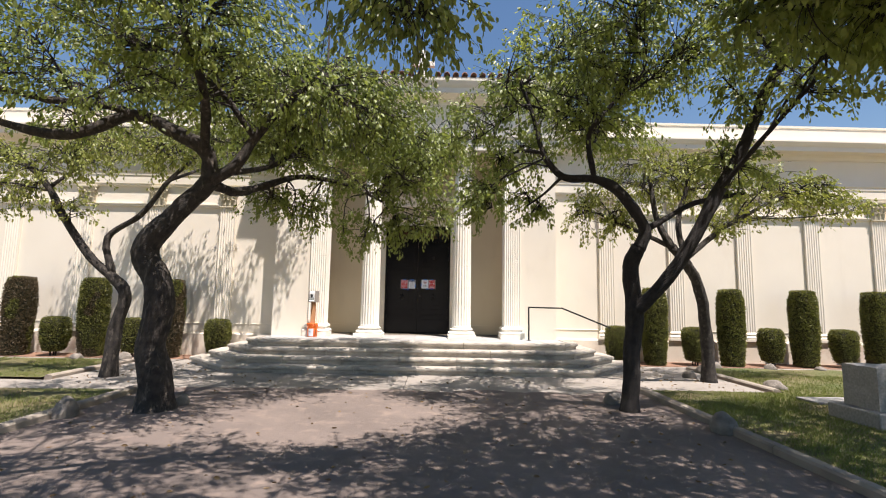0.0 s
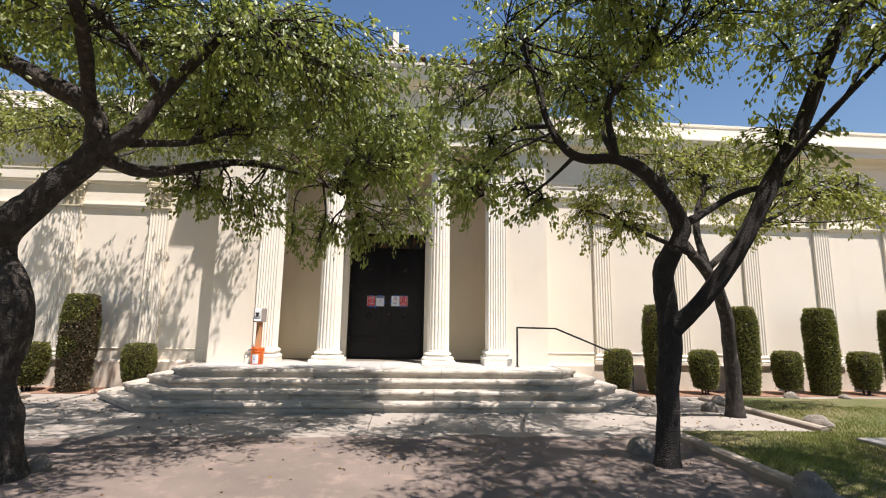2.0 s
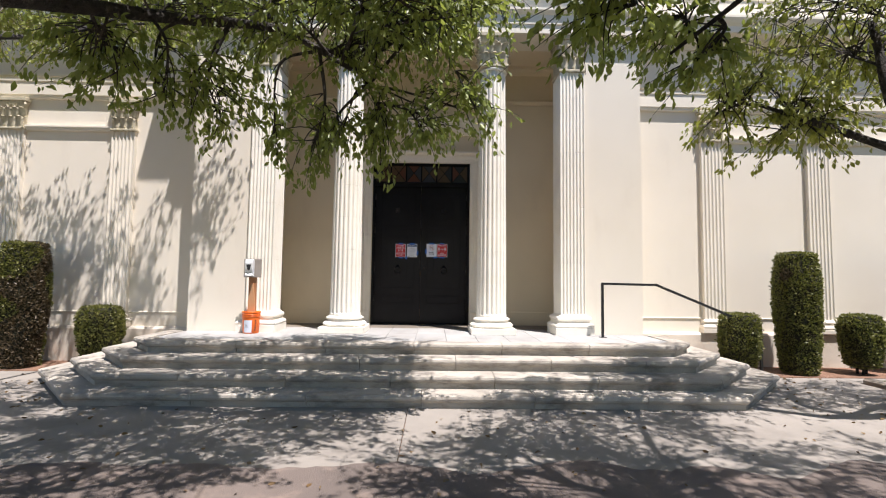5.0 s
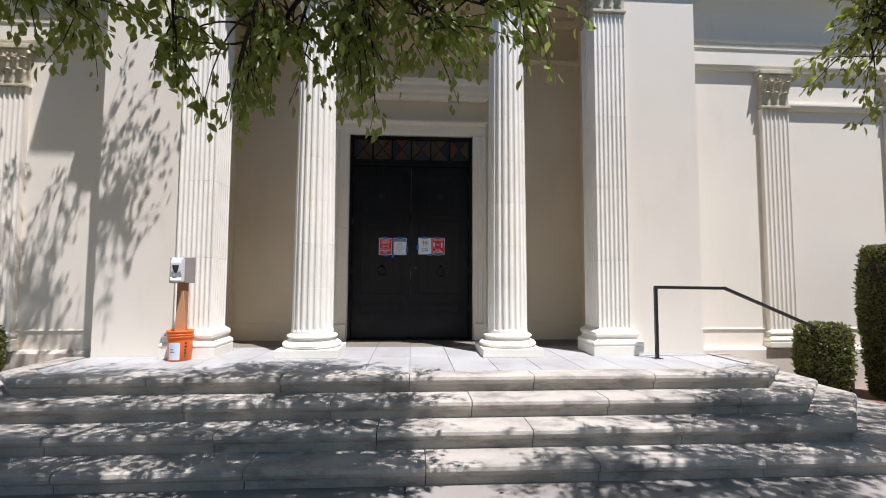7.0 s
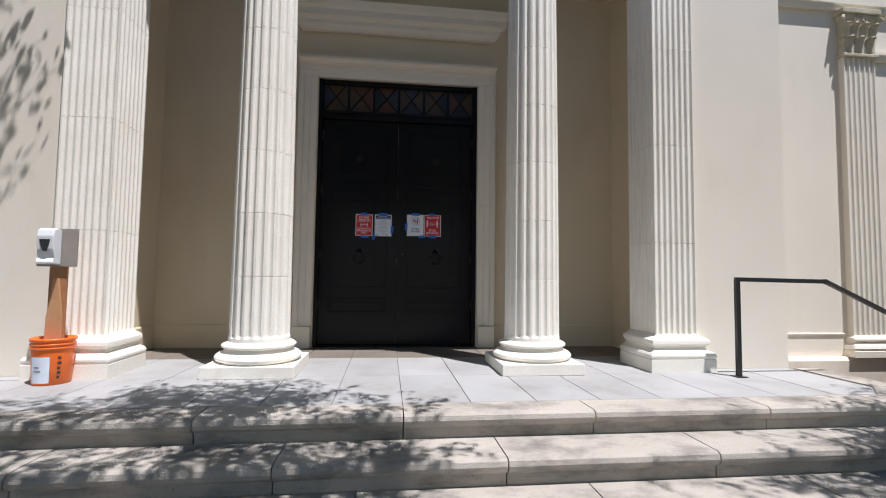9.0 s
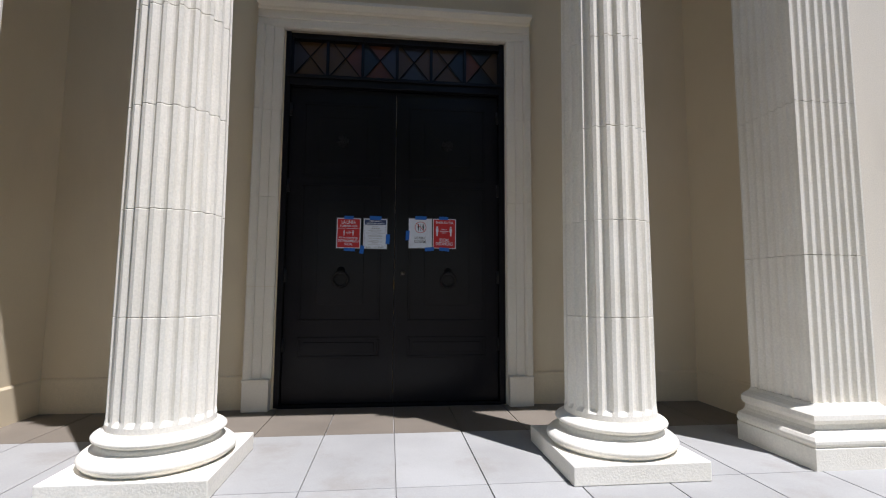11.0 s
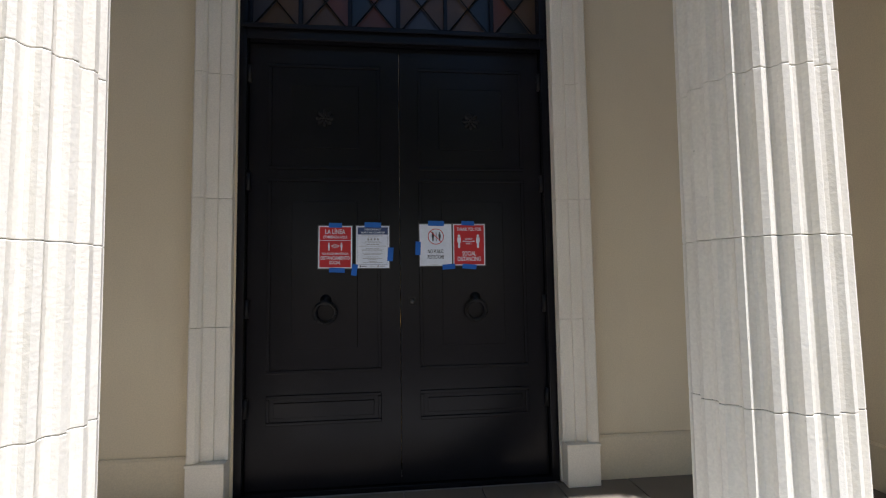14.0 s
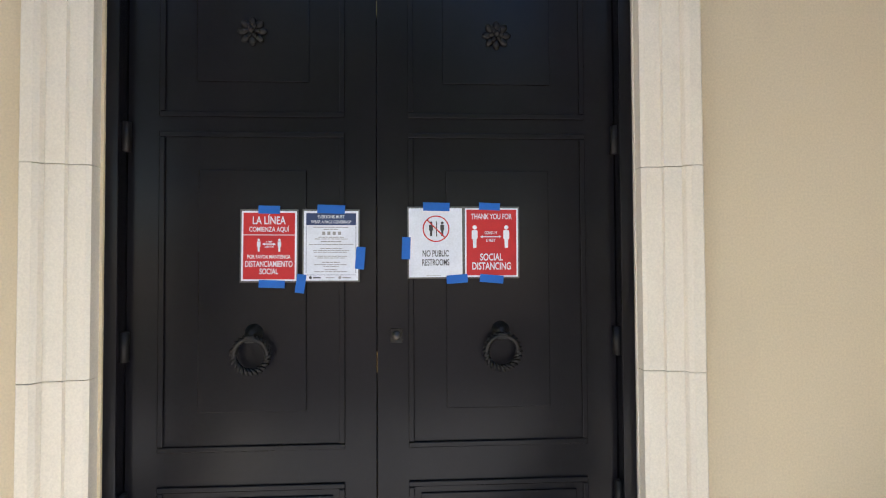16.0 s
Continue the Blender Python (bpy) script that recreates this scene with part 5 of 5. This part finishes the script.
# ---- hand sanitiser stand ----
stand = thing("sanitiser_stand", "orange bucket holding a plywood post with white soap dispenser", "dispenser stand", at=(-3.18, 12.50, PORCH))
prof = [(0.0, 0.0), (0.128, 0.0), (0.135, 0.008), (0.150, 0.27), (0.150, 0.275), (0.160, 0.278), (0.160, 0.288), (0.152, 0.291), (0.152, 0.302), (0.161, 0.305), (0.161, 0.316), (0.153, 0.319), (0.153, 0.332), (0.163, 0.336), (0.165, 0.352), (0.160, 0.358), (0.148, 0.356), (0.146, 0.30), (0.0, 0.29)]
bucket = part("bucket", lathe(prof, 0, 0, 40), ORANGE, stand, smooth=True)
bucket.scale = (0.9, 0.9, 0.97)
bucket.rotation_euler = (0, 0, radians(9))
bm = bmesh.new()
grid = []
for i in range(9):
    a = radians(228 + 58 * i / 8)
    grid.append([bm.verts.new(((0.1375 + 0.0565 * z) * math.cos(a), (0.1375 + 0.0565 * z) * math.sin(a), z)) for z in (0.02, 0.22)])
for a, b in zip(grid, grid[1:]):
    bm.faces.new((a[0], b[0], b[1], a[1]))
part("paper_label", bm, PAPER, bucket)
for z, a0, a1 in ((0.135, 240, 257), (0.105, 238, 262)):
    bm = bmesh.new()
    g = [[bm.verts.new(((0.139 + 0.0565 * q) * math.cos(radians(a0 + (a1 - a0) * i / 4)), (0.139 + 0.0565 * q) * math.sin(radians(a0 + (a1 - a0) * i / 4)), q)) for q in (z, z + 0.012)] for i in range(5)]
    for a, b in zip(g, g[1:]):
        bm.faces.new((a[0], b[0], b[1], a[1]))
    part("print_bar", bm, GREY_PRINT, bucket)
for k, z in enumerate((0.05, 0.085, 0.12, 0.16, 0.2)):
    bm = bmesh.new()
    w = (7, 10, 8, 11, 9)[k]
    g = [[bm.verts.new(((0.1385 + 0.0565 * q) * math.cos(radians(306 + w * i / 3)), (0.1385 + 0.0565 * q) * math.sin(radians(306 + w * i / 3)), q)) for q in (z, z + 0.02)] for i in range(4)]
    for a, b in zip(g, g[1:]):
        bm.faces.new((a[0], b[0], b[1], a[1]))
    part("print_bar", bm, BLACK_PRINT, bucket)
part("post", box(-0.062, 0.062, 0.0, 0.024, 0.295, 1.05, 0.002), WOOD, stand)
bm = bmesh.new()
f = [bm.verts.new((x, -0.024, z)) for x, z in ((-0.058, 0.295), (0.058, 0.295), (0.052, 0.5), (0.016, 0.80), (-0.016, 0.80), (-0.054, 0.5))]
bk = [bm.verts.new((v.co.x, -0.001, v.co.z)) for v in f]
bm.faces.new(f)
bm.faces.new(bk[::-1])
for i in range(6):
    bm.faces.new((f[i], bk[i], bk[(i + 1) % 6], f[(i + 1) % 6]))
part("brace", bm, mat("pale_plywood", (0.56, 0.30, 0.15), (0.50, 0.26, 0.125), 0.65, 6, 80, 0.2, dist=0.004), stand, "paler tapered plywood brace")
board = part("back_board", box(-0.14, 0.14, -0.026, -0.004, 0.89, 1.185, 0.003), GREY_BOARD, stand, "grey backing board")
bm = bmesh.new()
side = [(-0.03, 0.905), (-0.03, 1.17), (-0.085, 1.183), (-0.115, 1.17), (-0.128, 1.12), (-0.122, 1.02), (-0.10, 0.955), (-0.125, 0.925), (-0.12, 0.908)]
l = [bm.verts.new((-0.085, y, z)) for y, z in side]
r = [bm.verts.new((0.035, y, z)) for y, z in side]
n = len(side)
for i in range(n):
    bm.faces.new((l[i], l[(i + 1) % n], r[(i + 1) % n], r[i]))
bm.faces.new(l)
bm.faces.new(r[::-1])
bmesh.ops.bevel(bm, geom=bm.edges[:], offset=0.008, segments=2, affect="EDGES", profile=0.5)
disp = part("dispenser", bm, WHITE_PLASTIC, board, "white plastic soap dispenser", smooth=False)
bm = bmesh.new()
f = [bm.verts.new((x, -0.131 if z > 1.05 else -0.127, z)) for x, z in ((-0.062, 1.095), (0.012, 1.095), (0.004, 1.05), (-0.014, 1.005), (-0.036, 1.005), (-0.054, 1.05))]
bk = [bm.verts.new((v.co.x, -0.11, v.co.z)) for v in f]
bm.faces.new(f)
for i in range(6):
    bm.faces.new((f[i], bk[i], bk[(i + 1) % 6], f[(i + 1) % 6]))
part("dispenser_window", bm, BLACK_PRINT, board, "dark sight window")


# ---- notices on the door ----
def text(parent, body, x, z, width, height, material, y=-0.0022):
    """Lettering, fitted to a width and a height, centred at x, with its foot at z."""
    cu = bpy.data.curves.new("lettering", "FONT")
    cu.body = body
    cu.offset = 0.016
    ob = bpy.data.objects.new("lettering", cu)
    scene.collection.objects.link(ob)
    bpy.context.view_layer.update()
    me = bpy.data.meshes.new_from_object(ob)
    bpy.data.objects.remove(ob)
    co = np.empty(len(me.vertices) * 3)
    me.vertices.foreach_get("co", co)
    co = co.reshape(-1, 3)
    lo, hi = co.min(0), co.max(0)
    out = np.empty_like(co)
    out[:, 0] = (co[:, 0] - (lo[0] + hi[0]) / 2) * width / (hi[0] - lo[0]) + x
    out[:, 1] = y
    out[:, 2] = (co[:, 1] - lo[1]) * height / (hi[1] - lo[1]) + z
    me.vertices.foreach_set("co", out.reshape(-1))
    me.update()
    me.materials.append(material)
    ob = new("lettering", me)
    ob.parent = parent
    return ob


def flat(parent, name, x0, x1, z0, z1, material, y):
    return part(name, box(x0, x1, y, y + 0.0008, z0, z1), material, parent)


def disc(parent, name, x, z, r, material, y, hole=0.0):
    bm = bmesh.new()
    n = 36
    o = [bm.verts.new((x + r * math.cos(2 * math.pi * i / n), y, z + r * math.sin(2 * math.pi * i / n))) for i in range(n)]
    if hole:
        q = [bm.verts.new((x + hole * math.cos(2 * math.pi * i / n), y, z + hole * math.sin(2 * math.pi * i / n))) for i in range(n)]
        for i in range(n):
            bm.faces.new((o[i], o[(i + 1) % n], q[(i + 1) % n], q[i]))
    else:
        bm.faces.new(o)
    return part(name, bm, material, parent)


def figure_sign(parent, x, z, h, material, y=-0.0022):
    """A plain sign shape: a dot over a rounded bar and a thinner one."""
    disc(parent, "sign_dot", x, z + h * 0.9, h * 0.095, material, y)
    bm = bmesh.new()
    w = h * 0.13
    f = [bm.verts.new((x + a, y, z + b)) for a, b in ((-w, h * 0.74), (-w * 0.7, h * 0.78), (w * 0.7, h * 0.78), (w, h * 0.74), (w, h * 0.42), (w * 0.62, h * 0.36), (w * 0.55, 0), (-w * 0.55, 0), (-w * 0.62, h * 0.36), (-w, h * 0.42))]
    bm.faces.new(f)
    part("sign_bar", bm, material, parent)


def arrow(parent, x0, x1, z, material, y=-0.0022):
    bm = bmesh.new()
    t, hd = 0.0022, 0.010
    f = [bm.verts.new((a, y, z + b)) for a, b in ((x0, 0), (x0 + hd, hd * 0.6), (x0 + hd, t), (x1 - hd, t), (x1 - hd, hd * 0.6), (x1, 0), (x1 - hd, -hd * 0.6), (x1 - hd, -t), (x0 + hd, -t), (x0 + hd, -hd * 0.6))]
    bm.faces.new(f)
    part("arrow", bm, material, parent)


def tape(parent, x, z, w, h, turn):
    bm = box(-w / 2, w / 2, -0.0042, -0.0034, -h / 2, h / 2)
    bmesh.ops.transform(bm, matrix=Matrix.Translation((x, 0, z)) @ Matrix.Rotation(radians(turn), 4, "Y"), verts=bm.verts)
    part("tape", bm, TAPE, parent, "strip of blue masking tape")


def notice(x, z, turn, label, paper):
    root = thing("notice", label, "notice", "door notices", at=(x, DY - 0.0165, z + 0.008))
    root.rotation_euler = (0, radians(turn), 0)
    root.scale = (0.95, 1, 0.94)
    part("laminate", box(-0.113, 0.113, -0.001, 0.0, -0.006, 0.286), LAMINATE, root)
    flat(root, "sheet", -0.107, 0.107, 0.0, 0.279, PAPER, -0.0018)
    return root


W, H = 0.214, 0.279
a = notice(-0.93, 1.957, 0.4, "red laminated notice in Spanish taped to the door", RED_PRINT)
flat(a, "red_field", -0.100, 0.100, 0.185, 0.272, RED_PRINT, -0.0021)
flat(a, "red_field", -0.100, 0.100, 0.007, 0.182, RED_PRINT, -0.0021)
text(a, "LA LÍNEA", 0, 0.226, 0.128, 0.040, PAPER, -0.0024)
text(a, "COMIENZA AQUÍ", 0, 0.193, 0.155, 0.028, PAPER, -0.0024)
figure_sign(a, -0.040, 0.117, 0.052, PAPER, -0.0024)
figure_sign(a, 0.040, 0.117, 0.052, PAPER, -0.0024)
arrow(a, -0.027, 0.027, 0.147, PAPER, -0.0024)
text(a, "6 PIES", 0, 0.153, 0.024, 0.007, PAPER, -0.0024)
text(a, "2 METROS", 0, 0.133, 0.034, 0.007, PAPER, -0.0024)
text(a, "POR FAVOR MANTENGA", 0, 0.089, 0.168, 0.015, PAPER, -0.0024)
text(a, "DISTANCIAMIENTO", 0, 0.056, 0.184, 0.024, PAPER, -0.0024)
text(a, "SOCIAL", 0, 0.027, 0.072, 0.023, PAPER, -0.0024)
tape(a, 0.0, 0.284, 0.084, 0.032, 1)
tape(a, 0.012, -0.012, 0.10, 0.03, 2)
b = notice(-0.70, 1.957, 0.3, "white laminated notice with navy heading taped to the door", PAPER)
flat(b, "navy_heading", -0.098, 0.098, 0.222, 0.270, NAVY_PRINT, -0.0021)
text(b, "EVERYONE MUST", 0, 0.249, 0.105, 0.013, PAPER, -0.0024)
text(b, "WEAR A FACE COVERING*", 0, 0.229, 0.158, 0.013, PAPER, -0.0024)
for x0, x1, z0, z1 in ((-0.098, 0.098, 0.022, 0.0235), (-0.098, -0.0965, 0.03, 0.22), (0.0965, 0.098, 0.03, 0.22)):
    flat(b, "border_line", x0, x1, z0, z1, NAVY_PRINT, -0.0021)
rng = random.Random(4)
for k, (z, w, h) in enumerate(((0.212, 0.14, 0.003), (0.204, 0.06, 0.003), (0.172, 0.10, 0.003), (0.165, 0.13, 0.003), (0.154, 0.08, 0.004), (0.143, 0.175, 0.003), (0.127, 0.085, 0.003), (0.119, 0.14, 0.003), (0.112, 0.135, 0.003), (0.096, 0.13, 0.003), (0.089, 0.11, 0.003), (0.071, 0.07, 0.004), (0.062, 0.13, 0.003), (0.055, 0.06, 0.003), (0.042, 0.05, 0.003), (0.034, 0.13, 0.003))):
    x = -w / 2
    while x < w / 2 - 0.004:
        l = min(rng.uniform(0.008, 0.026), w / 2 - x)
        flat(b, "text_bar", x, x + l, z, z + h, GREY_PRINT, -0.0021)
        x += l + 0.0025
for x in (-0.035, -0.015, 0.006, 0.027):
    flat(b, "symbol_bar", x, x + 0.012, 0.183, 0.196, GREY_PRINT, -0.0021)
disc(b, "seal", -0.08, 0.012, 0.006, BLACK_PRINT, -0.0021)
flat(b, "text_bar", -0.07, -0.04, 0.009, 0.014, BLACK_PRINT, -0.0021)
disc(b, "seal", 0.035, 0.012, 0.006, GREY_PRINT, -0.0021)
flat(b, "text_bar", 0.045, 0.078, 0.009, 0.014, GREY_PRINT, -0.0021)
flat(b, "text_bar", -0.02, 0.014, 0.010, 0.013, GREY_PRINT, -0.0021)
tape(b, 0.0, 0.286, 0.108, 0.034, 1.5)
tape(b, 0.115, 0.09, 0.036, 0.09, 4)
tape(b, -0.118, -0.012, 0.036, 0.075, 8)
c = notice(-0.305, 1.967, -0.2, "white laminated restroom notice taped to the door", PAPER)
disc(c, "red_ring", 0.002, 0.196, 0.054, RED_PRINT, -0.0021, 0.049)
figure_sign(c, -0.018, 0.166, 0.06, BLACK_PRINT, -0.0021)
figure_sign(c, 0.027, 0.166, 0.06, BLACK_PRINT, -0.0021)
flat(c, "divider_bar", 0.002, 0.006, 0.164, 0.226, BLACK_PRINT, -0.0021)
bm = box(-0.051, 0.051, -0.0026, -0.0022, -0.0025, 0.0025)
bmesh.ops.transform(bm, matrix=Matrix.Translation((0.002, 0, 0.196)) @ Matrix.Rotation(radians(45), 4, "Y"), verts=bm.verts)
part("red_slash", bm, RED_PRINT, c)
text(c, "NO PUBLIC", 0, 0.083, 0.105, 0.026, BLACK_PRINT, -0.0021)
text(c, "RESTROOMS", 0, 0.047, 0.108, 0.026, BLACK_PRINT, -0.0021)
flat(c, "text_bar", -0.04, 0.02, 0.006, 0.0075, GREY_PRINT, -0.0021)
tape(c, 0.004, 0.285, 0.106, 0.034, 1.5)
tape(c, -0.118, 0.118, 0.034, 0.09, 2)
tape(c, 0.085, -0.008, 0.085, 0.034, -4)
e = notice(-0.092, 1.967, 0.2, "red laminated distancing notice taped to the door", RED_PRINT)
flat(e, "red_field", -0.101, 0.101, 0.006, 0.273, RED_PRINT, -0.0021)
text(e, "THANK YOU FOR", 0, 0.234, 0.166, 0.023, PAPER, -0.0024)
figure_sign(e, -0.068, 0.118, 0.092, PAPER, -0.0024)
figure_sign(e, 0.060, 0.118, 0.092, PAPER, -0.0024)
arrow(e, -0.046, 0.040, 0.163, PAPER, -0.0024)
text(e, "COVID-19", -0.003, 0.173, 0.05, 0.012, PAPER, -0.0024)
text(e, "6 FEET", -0.003, 0.142, 0.038, 0.012, PAPER, -0.0024)
text(e, "SOCIAL", 0, 0.066, 0.092, 0.029, PAPER, -0.0024)
text(e, "DISTANCING", 0, 0.029, 0.156, 0.030, PAPER, -0.0024)
tape(e, -0.008, 0.286, 0.085, 0.03, 2)
tape(e, 0.0, -0.008, 0.095, 0.032, 5)


# ---- stones, grave marker and litter ----
def rock(x, y, w, d, h, seed, z=0.0, label="pale rounded field stone beside the kerb"):
    bm = bmesh.new()
    bmesh.ops.create_icosphere(bm, subdivisions=3, radius=1.0)
    for v in bm.verts:
        q = v.co.copy()
        k = 1 + 0.22 * noise.noise(q * 1.3 + Vector((seed * 7.3, 0, 0))) + 0.08 * noise.noise(q * 4 + Vector((seed, 3, 0)))
        v.co = Vector((q.x * w / 2, q.y * d / 2, max(q.z, -0.35) * h)) * k
    ob = tagged(part("rock", bm, ROCK, smooth=True), label, "rock", "edging stones")
    ob.location = (x, y, z + h * 0.2)
    ob.rotation_euler = (0, 0, seed * 1.7)
    return ob


for i, (x, y, w, d, h) in enumerate(((3.78, 6.25, 0.36, 0.32, 0.21), (2.98, 7.9, 0.34, 0.30, 0.17), (-4.92, 6.6, 0.36, 0.3, 0.22), (-3.78, 7.36, 0.24, 0.2, 0.13), (6.72, 9.35, 0.42, 0.32, 0.16), (7.2, 12.1, 0.3, 0.25, 0.16), (5.75, 10.7, 0.28, 0.26, 0.16), (6.5, 11.5, 0.36, 0.28, 0.15), (8.6, 12.1, 0.28, 0.22, 0.14), (9.9, 12.1, 0.36, 0.24, 0.1), (-7.6, 11.9, 0.34, 0.3, 0.2), (-8.9, 12.1, 0.3, 0.3, 0.14), (4.15, 3.9, 0.26, 0.22, 0.14))):
    rock(x, y, w, d, h, i + 1)

tomb = thing("grave_marker", "rough grey granite grave block on a low base", "gravestone", at=(6.75, 6.75, 0.02))
part("base", box(-0.82, 0.95, -0.42, 0.42, -0.08, 0.22, 0.02), GRANITE, tomb)
bm = box(-0.68, 0.85, -0.28, 0.28, 0.222, 0.80, 0.0)
bmesh.ops.subdivide_edges(bm, edges=bm.edges[:], cuts=5, use_grid_fill=True)
for v in bm.verts:
    v.co += Vector((1, 1, 1)) * 0.018 * noise.noise(v.co * 5)
part("block", bm, GRANITE, tomb)
plate = tagged(part("flat_grave_plate", box(6.35, 7.3, 7.85, 8.35, 0.0, 0.075, 0.01), GRANITE), "flat pale granite grave plate in the grass", "grave plate")

rng = np.random.default_rng(77)


def scatter(n, x0, x1, y0, y1):
    return np.column_stack([rng.uniform(x0, x1, n), rng.uniform(y0, y1, n)])


def grass(name, label, areas, seed):
    P = []
    for n, x0, x1, y0, y1 in areas:
        q = scatter(n, x0, x1, y0, y1)
        keep = [noise.noise(Vector((a * 0.55, b * 0.55, seed))) + 0.5 * noise.noise(Vector((a * 2.1, b * 2.1, seed))) > -0.42 + 0.25 * rng.random() for a, b in q]
        P.append(q[np.array(keep)])
    P = np.concatenate(P)
    n = len(P)
    pos = np.column_stack([P, np.full(n, 0.015)])
    way = rng.normal(size=(n, 3)) * 0.45
    way[:, 2] = 1.0
    way /= np.linalg.norm(way, axis=1)[:, None]
    ob = leaf_cloud(name, pos, way, rng.uniform(0.025, 0.062, n), rng, GRASS, None, 0.1, 0.13)
    return tagged(ob, label, "grass", kind="stuff")


grass("grass", "short green and straw grass blades beside the path", [(80000, 3.96, 8.5, 2.5, 8.9), (20000, 8.5, 16, 4, 9), (36000, 6.6, 14, 8.95, 12.1)], 3.0)
grass("grass", "short patchy grass blades under the old trees", [(26000, -9.5, -5.2, 3.5, 8.3), (20000, -13, -7.6, 9.4, 12.1)], 9.0)

q = np.concatenate([scatter(420, -5.0, 3.7, 2.0, 10.4), scatter(140, 3.9, 6.3, 8.9, 12.8), scatter(160, -7.2, -5.0, 8.9, 12.8)])
n = len(q)
way = rng.normal(size=(n, 3))
way[:, 2] *= 0.12
way /= np.linalg.norm(way, axis=1)[:, None]
DRY_LEAF = leaf_mat("dry_leaf", (0.17, 0.10, 0.045), (0.30, 0.20, 0.09), (0.1, 0.06, 0.02))
tagged(leaf_cloud("leaf_litter", np.column_stack([q, np.full(n, 0.016)]), way, rng.uniform(0.03, 0.07, n), rng, DRY_LEAF, None, 0.3, 0.5), "scattered dry fallen leaves on the paving", "leaf litter", kind="stuff")
